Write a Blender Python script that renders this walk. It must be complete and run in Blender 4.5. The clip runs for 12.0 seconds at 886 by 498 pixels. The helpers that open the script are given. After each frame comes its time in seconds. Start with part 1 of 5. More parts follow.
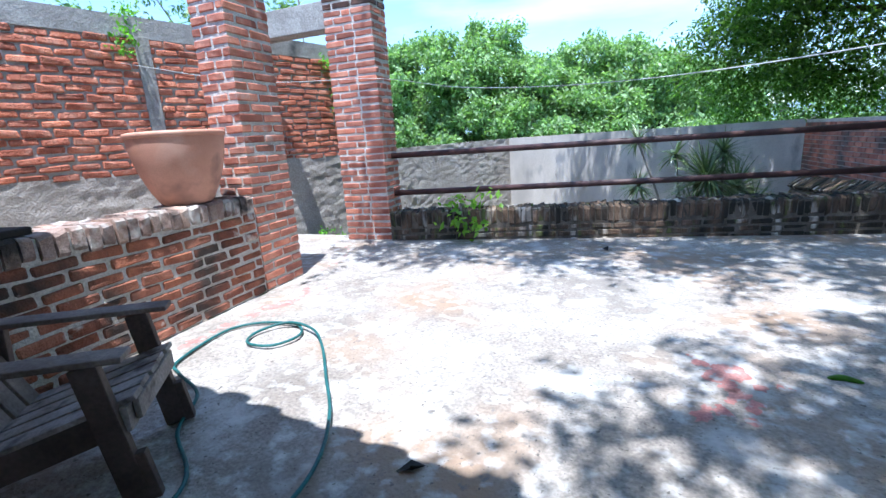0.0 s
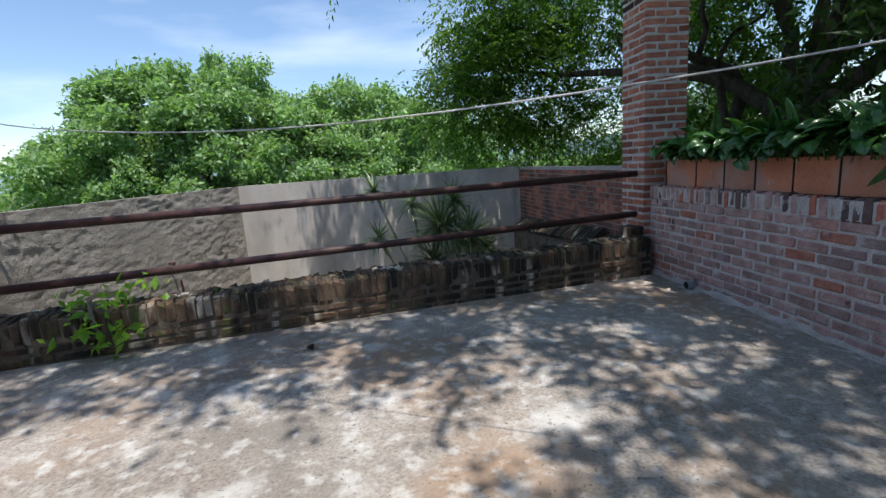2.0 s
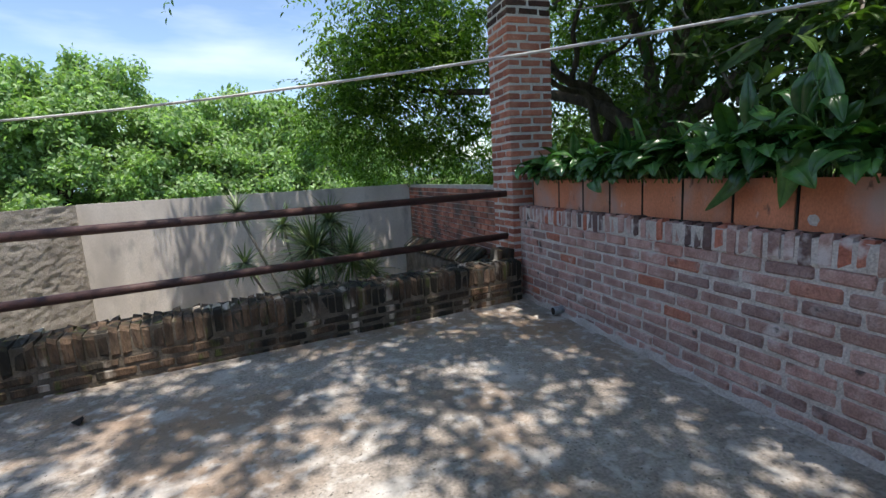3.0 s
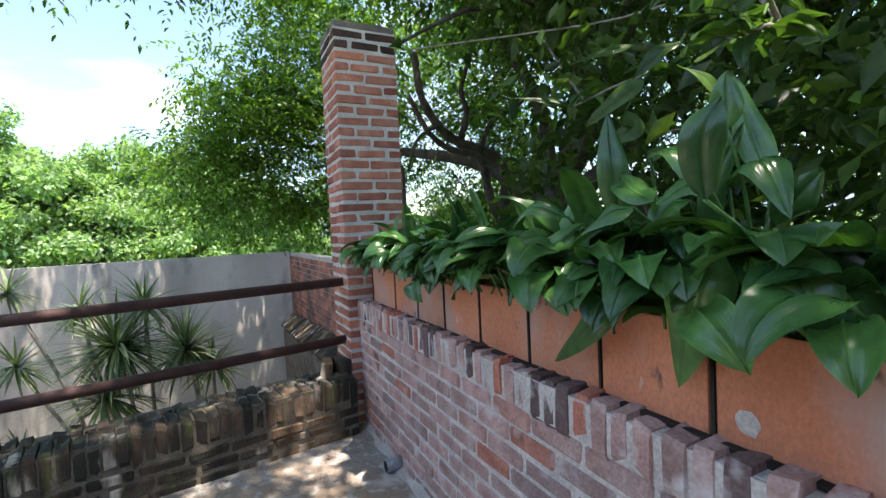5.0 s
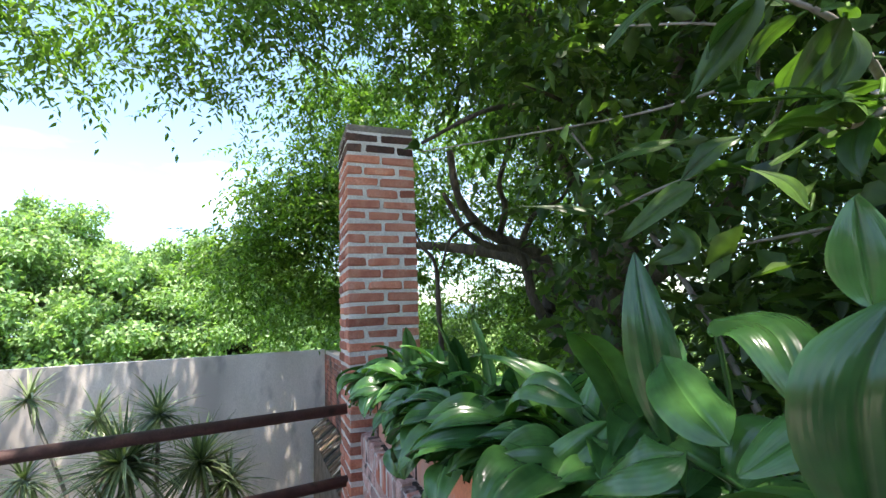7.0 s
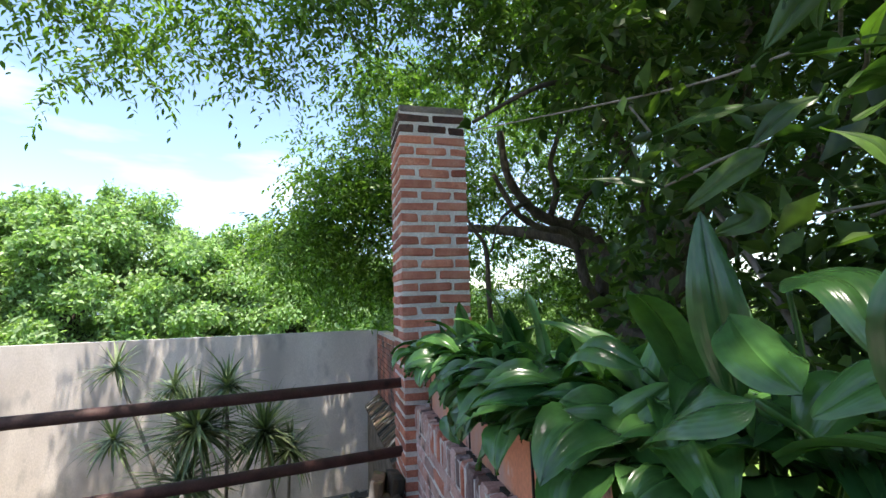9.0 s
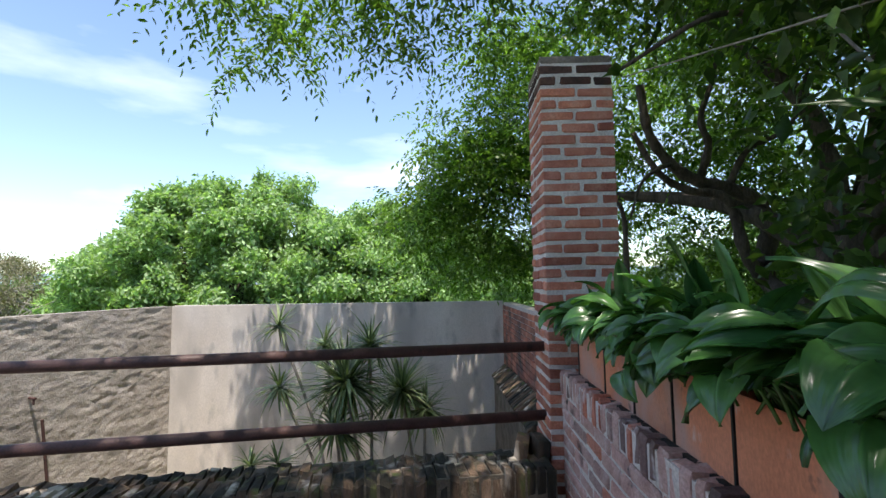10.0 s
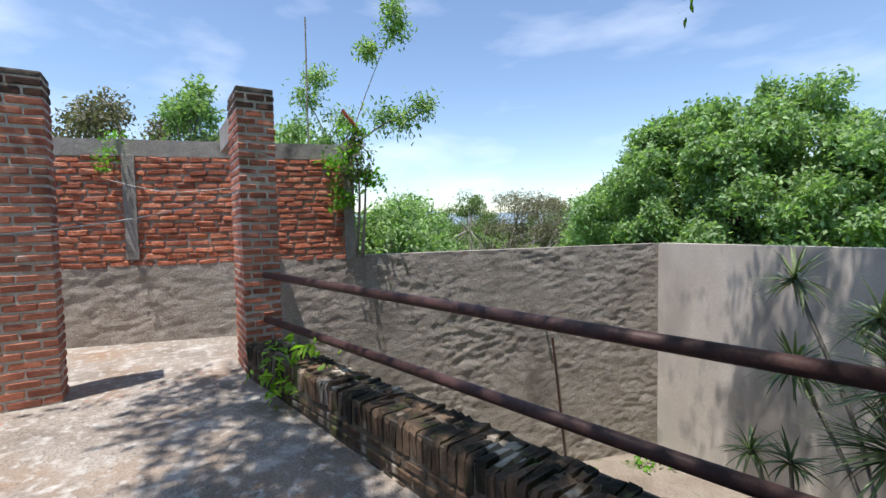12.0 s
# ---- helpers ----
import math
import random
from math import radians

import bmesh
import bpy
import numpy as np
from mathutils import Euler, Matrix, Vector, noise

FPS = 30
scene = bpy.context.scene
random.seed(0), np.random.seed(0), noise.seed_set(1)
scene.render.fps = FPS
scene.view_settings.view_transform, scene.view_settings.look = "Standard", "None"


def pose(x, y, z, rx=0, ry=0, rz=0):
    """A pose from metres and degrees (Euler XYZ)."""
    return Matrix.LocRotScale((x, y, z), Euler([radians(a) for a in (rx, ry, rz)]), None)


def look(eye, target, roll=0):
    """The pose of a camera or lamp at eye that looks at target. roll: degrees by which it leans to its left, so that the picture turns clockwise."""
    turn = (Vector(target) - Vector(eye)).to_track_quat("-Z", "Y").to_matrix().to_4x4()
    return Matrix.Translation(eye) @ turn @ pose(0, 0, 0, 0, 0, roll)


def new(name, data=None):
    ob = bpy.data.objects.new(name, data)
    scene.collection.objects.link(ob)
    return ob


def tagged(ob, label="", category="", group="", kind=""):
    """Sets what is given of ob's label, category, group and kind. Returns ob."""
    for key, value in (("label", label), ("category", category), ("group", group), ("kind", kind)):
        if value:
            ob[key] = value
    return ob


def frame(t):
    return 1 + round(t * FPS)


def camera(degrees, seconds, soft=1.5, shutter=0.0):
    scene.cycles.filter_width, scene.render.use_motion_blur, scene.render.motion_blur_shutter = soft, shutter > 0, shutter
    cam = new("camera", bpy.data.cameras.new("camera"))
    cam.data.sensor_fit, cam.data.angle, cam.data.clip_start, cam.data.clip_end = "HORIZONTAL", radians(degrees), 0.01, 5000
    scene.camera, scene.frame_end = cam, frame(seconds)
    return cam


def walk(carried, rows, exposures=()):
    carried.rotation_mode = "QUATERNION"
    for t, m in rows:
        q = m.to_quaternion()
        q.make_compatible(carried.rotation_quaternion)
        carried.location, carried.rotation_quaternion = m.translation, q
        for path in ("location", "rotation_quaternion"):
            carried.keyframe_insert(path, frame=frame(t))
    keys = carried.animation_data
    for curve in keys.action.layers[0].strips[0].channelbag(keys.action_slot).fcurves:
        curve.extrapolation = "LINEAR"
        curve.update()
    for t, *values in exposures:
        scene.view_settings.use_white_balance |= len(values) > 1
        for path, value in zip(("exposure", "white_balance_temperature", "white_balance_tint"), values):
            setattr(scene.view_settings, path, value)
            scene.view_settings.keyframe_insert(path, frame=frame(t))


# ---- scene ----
cam = camera(88.2, 12.0)
PATH = [
    (0, (2.988, 0.261, 1.238), (2.288, 2.075, 0.773), -3.9),
    (0.5, (3.03, 0.696, 1.335), (2.502, 2.576, 0.903), -4.5),
    (1, (3.302, 1.057, 1.365), (3.001, 2.991, 0.953), -4.6),
    (1.5, (3.453, 1.399, 1.34), (3.427, 3.362, 0.956), -4.5),
    (2, (3.617, 1.766, 1.353), (3.841, 3.719, 0.985), -4.0),
    (2.5, (3.963, 1.987, 1.377), (4.375, 3.914, 1.035), -3.9),
    (3, (4.288, 2.189, 1.332), (4.885, 4.071, 1.01), -3.3),
    (4.8, (5.55, 3.077, 1.452), (6.431, 4.864, 1.286), -2.7),
    (5, (5.685, 3.159, 1.477), (6.561, 4.955, 1.388), -2.7),
    (5.5, (5.991, 3.336, 1.612), (6.811, 5.158, 1.705), -2.9),
    (6, (6.089, 3.499, 1.705), (6.824, 5.338, 1.986), -2.6),
    (6.5, (6.132, 3.499, 1.7), (6.817, 5.355, 1.993), -2.4),
    (8.5, (6.118, 3.521, 1.672), (6.747, 5.396, 1.968), -1.9),
    (9, (6.1, 3.49, 1.643), (6.567, 5.421, 1.881), -1.7),
    (9.5, (6.022, 3.478, 1.564), (6.246, 5.455, 1.765), -1.3),
    (10, (5.927, 3.59, 1.542), (5.892, 5.584, 1.689), -0.8),
    (10.5, (5.841, 3.856, 1.515), (5.526, 5.83, 1.586), -0.7),
    (11, (5.762, 4.103, 1.463), (5.1, 5.991, 1.449), -0.6),
    (11.5, (5.729, 4.375, 1.527), (4.522, 5.968, 1.444), -1.1),
    (12, (5.461, 4.734, 1.588), (3.767, 5.79, 1.479), -1.1),
]
walk(cam, [(t, look(eye, target, roll)) for t, eye, target, roll in PATH],
     [(0, 1.5, 5400, 9), (0.5, 1.0, 5650, 9), (1.0, 0.65, 5850, 10), (1.5, 0.5, 6100, 10), (3.0, 0.85, 6700, 11), (4.8, 1.75, 7000, 12), (6.7, 2.08, 6900, 12),
      (8.3, 1.88, 6850, 12), (9.5, 1.5, 6900, 13), (10.5, 1.0, 6700, 12), (12.0, 0.65, 6500, 12)])

# world, sun
world = bpy.data.worlds.new("world")
scene.world = world
world.use_nodes = True
wn, wl = world.node_tree.nodes, world.node_tree.links
sky = wn.new("ShaderNodeTexSky")
sky.sky_type, sky.sun_disc = "NISHITA", False
SUN = Vector((0.09, -0.27, 1.0)).normalized()
sky.sun_elevation = math.asin(SUN.z)
sky.sun_rotation = math.atan2(SUN.x, SUN.y)
sky.air_density, sky.dust_density, sky.ozone_density = 1.0, 0.3, 2.5
# thin high cloud over the whole sky
coord, cloud = wn.new("ShaderNodeTexCoord"), wn.new("ShaderNodeTexNoise")
stretch = wn.new("ShaderNodeMapping")
stretch.inputs["Scale"].default_value = (1.0, 1.6, 4.5)
cloud.inputs["Scale"].default_value, cloud.inputs["Detail"].default_value = 1.6, 7.0
veil = wn.new("ShaderNodeMapRange")
veil.inputs["From Min"].default_value, veil.inputs["From Max"].default_value, veil.inputs["To Max"].default_value = 0.50, 0.80, 0.45
pale = wn.new("ShaderNodeMix")
pale.data_type = "RGBA"
pale.inputs["B"].default_value = (9.0, 9.3, 9.8, 1)
wl.new(coord.outputs["Generated"], stretch.inputs[0])
wl.new(stretch.outputs[0], cloud.inputs[0])
wl.new(cloud.outputs["Fac"], veil.inputs[0])
wl.new(veil.outputs[0], pale.inputs["Factor"])
wl.new(sky.outputs[0], pale.inputs["A"])
wl.new(pale.outputs["Result"], wn["Background"].inputs[0])
wn["Background"].inputs[1].default_value = 0.13
sun = new("sun", bpy.data.lights.new("sun", "SUN"))
sun.data.energy, sun.data.angle, sun.data.color = 3.6, radians(0.53), (1.0, 0.95, 0.88)
sun.matrix_world = look(SUN * 30, (0, 0, 0))


# materials
def ramp_of(nodes, stops):
    r = nodes.new("ShaderNodeValToRGB")
    el = r.color_ramp.elements
    while len(el) < len(stops):
        el.new(0.5)
    for e, (p, c) in zip(el, stops):
        e.position, e.color = p, (*c, 1)
    return r


def surface(name, stops, scale=6.0, fine=60.0, rough=0.85, bump=0.3, dist=0.01, stain=None, random_stops=None, spec=0.3,
            stretch=(1, 1, 1), metal=0.0, coarse=1.3, island=False, grain_lo=0.72):
    """Noise-coloured surface: base tones at `scale`, grain at `fine`, stains (colour, low, high, scale), and a tone for each piece."""
    m = bpy.data.materials.new(name)
    m.use_nodes = True
    n, l = m.node_tree.nodes, m.node_tree.links
    b = n["Principled BSDF"]
    b.inputs["Roughness"].default_value = rough
    b.inputs["Specular IOR Level"].default_value = spec
    b.inputs["Metallic"].default_value = metal
    geo, mp = n.new("ShaderNodeNewGeometry"), n.new("ShaderNodeMapping")
    mp.inputs["Scale"].default_value = stretch
    l.new(geo.outputs["Position"], mp.inputs["Vector"])

    def noise_at(s, detail=5.0):
        t = n.new("ShaderNodeTexNoise")
        t.inputs["Scale"].default_value, t.inputs["Detail"].default_value = s, detail
        l.new(mp.outputs[0], t.inputs["Vector"])
        return t.outputs["Fac"]

    def mix(kind, fac, a, c):
        x = n.new("ShaderNodeMix")
        x.data_type, x.blend_type = "RGBA", kind
        if isinstance(fac, float):
            x.inputs["Factor"].default_value = fac
        else:
            l.new(fac, x.inputs["Factor"])
        l.new(a, x.inputs["A"])
        if isinstance(c, tuple):
            x.inputs["B"].default_value = (*c, 1)
        else:
            l.new(c, x.inputs["B"])
        return x.outputs["Result"]

    base = ramp_of(n, stops)
    l.new(noise_at(scale), base.inputs[0])
    col = base.outputs[0]
    if random_stops:
        rr = ramp_of(n, random_stops)
        l.new(geo.outputs["Random Per Island"] if island else n.new("ShaderNodeObjectInfo").outputs["Random"], rr.inputs[0])
        col = mix("MULTIPLY", 1.0, col, rr.outputs[0])
    grain = ramp_of(n, [(0.3, (grain_lo,) * 3), (0.7, (1.12,) * 3)])
    fine_out = noise_at(fine, 6.0)
    l.new(fine_out, grain.inputs[0])
    col = mix("MULTIPLY", 1.0, col, grain.outputs[0])
    for tone, lo, hi, s in (stain or ()):
        sr = ramp_of(n, [(lo, (0, 0, 0)), (hi, (1, 1, 1))])
        l.new(noise_at(s, 7.0), sr.inputs[0])
        col = mix("MIX", sr.outputs[0], col, tone)
    l.new(col, b.inputs["Base Color"])
    if bump:
        bp = n.new("ShaderNodeBump")
        bp.inputs["Strength"].default_value, bp.inputs["Distance"].default_value = bump, dist
        add = n.new("ShaderNodeMath")
        add.operation = "MULTIPLY_ADD"
        l.new(noise_at(scale * coarse * 3, 6.0), add.inputs[0])
        add.inputs[1].default_value = 1.5
        l.new(fine_out, add.inputs[2])
        l.new(add.outputs[0], bp.inputs["Height"])
        l.new(bp.outputs[0], b.inputs["Normal"])
    return m


def leaf_material(name, dark, light, rough=0.45, through_light=0.35, spec=0.4, veins=False):
    """Leaves: a tone for each leaf, gloss, and light that shines through."""
    m = bpy.data.materials.new(name)
    m.use_nodes = True
    n, l = m.node_tree.nodes, m.node_tree.links
    b = n["Principled BSDF"]
    b.inputs["Roughness"].default_value, b.inputs["Specular IOR Level"].default_value = rough, spec
    geo = n.new("ShaderNodeNewGeometry")
    info = n.new("ShaderNodeObjectInfo")
    add = n.new("ShaderNodeMath")
    add.operation = "ADD"
    frac = n.new("ShaderNodeMath")
    frac.operation = "FRACT"
    l.new(geo.outputs["Random Per Island"], add.inputs[0])
    l.new(info.outputs["Random"], add.inputs[1])
    l.new(add.outputs[0], frac.inputs[0])
    r = ramp_of(n, [(0.0, dark), (0.75, light), (1.0, tuple(min(1, c * 1.5) for c in light))])
    l.new(frac.outputs[0], r.inputs[0])
    t = n.new("ShaderNodeTexNoise")
    t.inputs["Scale"].default_value = 25.0
    g = ramp_of(n, [(0.3, (0.75, 0.75, 0.75)), (0.7, (1.15, 1.15, 1.1))])
    l.new(geo.outputs["Position"], t.inputs["Vector"])
    l.new(t.outputs["Fac"], g.inputs[0])
    x = n.new("ShaderNodeMix")
    x.data_type, x.blend_type = "RGBA", "MULTIPLY"
    x.inputs["Factor"].default_value = 1.0
    l.new(r.outputs[0], x.inputs["A"])
    l.new(g.outputs[0], x.inputs["B"])
    l.new(x.outputs["Result"], b.inputs["Base Color"])
    if veins:
        # nerves run from stalk to tip: U across the blade, 0 on the midrib
        tc, sep = n.new("ShaderNodeTexCoord"), n.new("ShaderNodeSeparateXYZ")
        l.new(tc.outputs["UV"], sep.inputs[0])
        wave, bp = n.new("ShaderNodeMath"), n.new("ShaderNodeBump")
        scaled, ab = n.new("ShaderNodeMath"), n.new("ShaderNodeMath")
        scaled.operation, wave.operation, ab.operation = "MULTIPLY", "SINE", "ABSOLUTE"
        scaled.inputs[1].default_value = 42.0
        l.new(sep.outputs[0], scaled.inputs[0])
        l.new(scaled.outputs[0], wave.inputs[0])
        bp.inputs["Strength"].default_value, bp.inputs["Distance"].default_value = 0.09, 0.002
        l.new(wave.outputs[0], bp.inputs["Height"])
        l.new(bp.outputs[0], b.inputs["Normal"])
        l.new(sep.outputs[0], ab.inputs[0])
        rib = ramp_of(n, [(0.0, (1.5, 1.45, 1.3)), (0.05, (0.9, 0.9, 0.9)), (0.9, (1.0, 1.0, 1.0)), (1.0, (1.35, 1.3, 1.1))])
        l.new(ab.outputs[0], rib.inputs[0])
        v = n.new("ShaderNodeMix")
        v.data_type, v.blend_type = "RGBA", "MULTIPLY"
        v.inputs["Factor"].default_value = 1.0
        l.new(x.outputs["Result"], v.inputs["A"])
        l.new(rib.outputs[0], v.inputs["B"])
        l.new(v.outputs["Result"], b.inputs["Base Color"])
    tr = n.new("ShaderNodeBsdfTranslucent")
    y = n.new("ShaderNodeMix")
    y.data_type, y.blend_type = "RGBA", "MULTIPLY"
    y.inputs["Factor"].default_value = 1.0
    l.new(x.outputs["Result"], y.inputs["A"])
    y.inputs["B"].default_value = (1.6, 1.9, 0.7, 1)
    l.new(y.outputs["Result"], tr.inputs["Color"])
    ms = n.new("ShaderNodeMixShader")
    ms.inputs[0].default_value = through_light
    l.new(b.outputs[0], ms.inputs[1])
    l.new(tr.outputs[0], ms.inputs[2])
    l.new(ms.outputs[0], n["Material Output"].inputs[0])
    return m


RED = [(0.3, (0.39, 0.14, 0.095)), (0.5, (0.50, 0.20, 0.135)), (0.7, (0.57, 0.285, 0.205))]
TONES = [(0.0, (0.55, 0.5, 0.5)), (0.3, (0.85, 0.8, 0.8)), (0.65, (1.0, 1.0, 1.0)), (1.0, (1.2, 1.1, 1.0))]
M = {}
M["brick"] = surface("brick", RED, 9, 90, 0.9, 0.5, 0.006, random_stops=TONES)
M["brick_wash"] = surface("brick_wash", RED, 9, 90, 0.9, 0.5, 0.006, random_stops=TONES,
                          stain=[((0.55, 0.47, 0.42), 0.60, 0.76, 5.0), ((0.10, 0.07, 0.06), 0.58, 0.74, 2.1)])
M["brick_worn"] = surface("brick_worn", [(0.3, (0.20, 0.085, 0.055)), (0.5, (0.34, 0.135, 0.085)), (0.7, (0.47, 0.21, 0.13))], 6, 90, 0.95, 0.8, 0.010, random_stops=TONES,
                          stain=[((0.055, 0.040, 0.033), 0.50, 0.64, 2.3), ((0.56, 0.49, 0.43), 0.63, 0.72, 7.0)])
M["brick_lime"] = surface("brick_lime", [(0.3, (0.30, 0.20, 0.16)), (0.7, (0.46, 0.36, 0.31))], 9, 90, 0.95, 0.7, 0.01, random_stops=TONES,
                          stain=[((0.56, 0.52, 0.48), 0.52, 0.66, 7.0), ((0.06, 0.05, 0.045), 0.50, 0.64, 4.0)])
M["brick_grey"] = surface("brick_grey", [(0.3, (0.38, 0.24, 0.21)), (0.5, (0.50, 0.335, 0.29)), (0.7, (0.60, 0.455, 0.41))], 9, 90, 0.9, 0.7, 0.008,
                          random_stops=[(0.0, (0.6, 0.6, 0.63)), (0.2, (0.82, 0.8, 0.8)), (0.6, (1.0, 0.95, 0.95)), (0.85, (1.08, 1.0, 1.0)), (0.92, (0.95, 0.66, 0.56)), (1.0, (0.9, 0.52, 0.40))],
                          stain=[((0.06, 0.05, 0.05), 0.66, 0.75, 3.5), ((0.66, 0.60, 0.57), 0.58, 0.74, 5.5), ((0.10, 0.08, 0.075), 0.66, 0.74, 11.0)])
M["brick_coping"] = surface("brick_coping", [(0.3, (0.38, 0.24, 0.21)), (0.5, (0.50, 0.335, 0.29)), (0.7, (0.60, 0.455, 0.41))], 9, 90, 0.9, 0.7, 0.008,
                            random_stops=[(0.0, (0.25, 0.25, 0.27)), (0.2, (0.4, 0.4, 0.42)), (0.27, (0.95, 0.93, 0.93)), (0.75, (1.05, 1.0, 1.0)), (0.82, (1.05, 0.6, 0.47)), (1.0, (1.0, 0.5, 0.36))],
                            stain=[((0.66, 0.60, 0.57), 0.56, 0.70, 7.0)])
M["brick_moss"] = surface("brick_moss", [(0.3, (0.10, 0.072, 0.050)), (0.5, (0.175, 0.122, 0.086)), (0.72, (0.30, 0.21, 0.15))], 7, 90, 0.95, 0.8, 0.012,
                          random_stops=[(0.0, (0.6, 0.58, 0.55)), (0.5, (0.9, 0.88, 0.85)), (1.0, (1.15, 1.05, 0.95))],
                          stain=[((0.035, 0.032, 0.025), 0.44, 0.56, 3.4), ((0.10, 0.12, 0.04), 0.58, 0.70, 8.0), ((0.56, 0.49, 0.40), 0.57, 0.66, 4.6)], stretch=(1, 1, 0.3))
M["brick_soot"] = surface("brick_soot", [(0.3, (0.055, 0.040, 0.034)), (0.7, (0.16, 0.085, 0.065))], 9, 90, 0.95, 0.6, 0.008, random_stops=TONES)
M["brick_rough"] = surface("brick_rough", [(0.3, (0.42, 0.135, 0.08)), (0.5, (0.56, 0.205, 0.125)), (0.7, (0.63, 0.31, 0.215))], 8, 70, 0.95, 0.9, 0.015, random_stops=TONES,
                           stain=[((0.05, 0.035, 0.03), 0.64, 0.76, 1.6)])
M["mortar"] = surface("mortar", [(0.3, (0.43, 0.385, 0.345)), (0.7, (0.58, 0.53, 0.485))], 8, 80, 0.95, 0.7, 0.01)
M["mortar_pale"] = surface("mortar_pale", [(0.3, (0.52, 0.475, 0.43)), (0.7, (0.71, 0.665, 0.615))], 8, 80, 0.95, 0.7, 0.01)
M["mortar_dark"] = surface("mortar_dark", [(0.3, (0.08, 0.068, 0.05)), (0.7, (0.22, 0.185, 0.145))], 6, 80, 0.95, 0.7, 0.01)
M["concrete"] = surface("concrete", [(0.3, (0.30, 0.28, 0.26)), (0.7, (0.44, 0.42, 0.39))], 5, 60, 0.9, 0.5, 0.01,
                        stain=[((0.08, 0.08, 0.075), 0.58, 0.75, 2.2)])
M["floor"] = surface("floor_concrete", [(0.25, (0.255, 0.215, 0.182)), (0.5, (0.38, 0.335, 0.292)), (0.75, (0.475, 0.435, 0.392))], 1.7, 55, 0.9, 0.8, 0.010, coarse=5, grain_lo=0.6,
                     stain=[((0.19, 0.17, 0.15), 0.54, 0.74, 1.1), ((0.34, 0.235, 0.16), 0.50, 0.70, 0.9), ((0.62, 0.60, 0.57), 0.56, 0.74, 2.6), ((0.58, 0.56, 0.53), 0.53, 0.74, 11.0), ((0.20, 0.18, 0.165), 0.62, 0.74, 17.0), ((0.13, 0.115, 0.10), 0.64, 0.70, 45.0)])
M["plaster_rough"] = surface("plaster_rough", [(0.3, (0.37, 0.33, 0.29)), (0.7, (0.50, 0.452, 0.405))], 3, 50, 0.95, 0.75, 0.016, grain_lo=0.66,
                             stain=[((0.21, 0.185, 0.165), 0.56, 0.75, 1.3), ((0.26, 0.22, 0.19), 0.6, 0.72, 6.0)])
M["plaster"] = surface("plaster_pale", [(0.3, (0.52, 0.468, 0.418)), (0.7, (0.64, 0.59, 0.54))], 2, 70, 0.9, 0.2, 0.005, grain_lo=0.88,
                       stain=[((0.40, 0.365, 0.335), 0.47, 0.70, 1.1), ((0.30, 0.285, 0.27), 0.56, 0.72, 3.0)], stretch=(1, 1, 0.45))
M["bar"] = surface("bar_paint", [(0.3, (0.055, 0.028, 0.026)), (0.7, (0.10, 0.05, 0.045))], 9, 90, 0.55, 0.3, 0.003,
                   stain=[((0.03, 0.02, 0.02), 0.6, 0.7, 14.0)], spec=0.4)
M["terracotta"] = surface("terracotta", [(0.3, (0.52, 0.20, 0.105)), (0.7, (0.68, 0.30, 0.175))], 2.2, 110, 0.75, 0.2, 0.004, stretch=(1, 1, 0.6), grain_lo=0.85,
                          stain=[((0.46, 0.33, 0.285), 0.47, 0.66, 2.6), ((0.20, 0.10, 0.08), 0.60, 0.78, 3.4), ((0.66, 0.56, 0.50), 0.66, 0.74, 9.0), ((0.10, 0.07, 0.06), 0.66, 0.74, 14.0)],
                          random_stops=[(0, (0.8, 0.85, 0.88)), (1, (1.1, 1.0, 0.95))])
# the dark blotch tone stands in for shading on the pot
M["clay_pot"] = surface("clay_pot", [(0.3, (0.52, 0.25, 0.17)), (0.7, (0.66, 0.36, 0.26))], 2.5, 150, 0.75, 0.08, 0.002, grain_lo=0.93,
                        stain=[((0.27, 0.15, 0.12), 0.54, 0.68, 2.6), ((0.72, 0.48, 0.38), 0.62, 0.8, 1.7)])
M["cap"] = surface("weathered_cap", [(0.3, (0.12, 0.10, 0.085)), (0.7, (0.24, 0.205, 0.175))], 7, 70, 0.95, 0.7, 0.01, stain=[((0.05, 0.045, 0.04), 0.55, 0.7, 5.0)])
M["brick_far"] = surface("brick_far", RED, 9, 90, 0.9, 0.4, 0.006, random_stops=TONES, island=True, stain=[((0.10, 0.075, 0.065), 0.42, 0.66, 2.0)])
M["lime"] = surface("lime_spot", [(0.3, (0.5, 0.46, 0.42)), (0.7, (0.62, 0.58, 0.53))], 30, 90, 0.9, 0.5, 0.004)
M["wood"] = surface("dark_wood", [(0.3, (0.055, 0.035, 0.028)), (0.7, (0.12, 0.085, 0.07))], 5, 60, 0.65, 0.4, 0.004, stretch=(1, 1, 1), spec=0.35)
M["wood_worn"] = surface("worn_wood", [(0.3, (0.12, 0.09, 0.075)), (0.7, (0.26, 0.21, 0.18))], 6, 70, 0.8, 0.5, 0.004, spec=0.3)
M["wood_pale"] = surface("bleached_wood", [(0.3, (0.20, 0.165, 0.145)), (0.7, (0.38, 0.33, 0.30))], 6, 70, 0.85, 0.5, 0.004, stain=[((0.07, 0.055, 0.05), 0.56, 0.70, 9.0)])
M["hose"] = surface("hose_rubber", [(0.3, (0.02, 0.10, 0.10)), (0.7, (0.035, 0.15, 0.15))], 9, 60, 0.45, 0.0)
M["pvc"] = surface("pvc", [(0.3, (0.25, 0.27, 0.29)), (0.7, (0.4, 0.42, 0.44))], 9, 60, 0.5, 0.1)
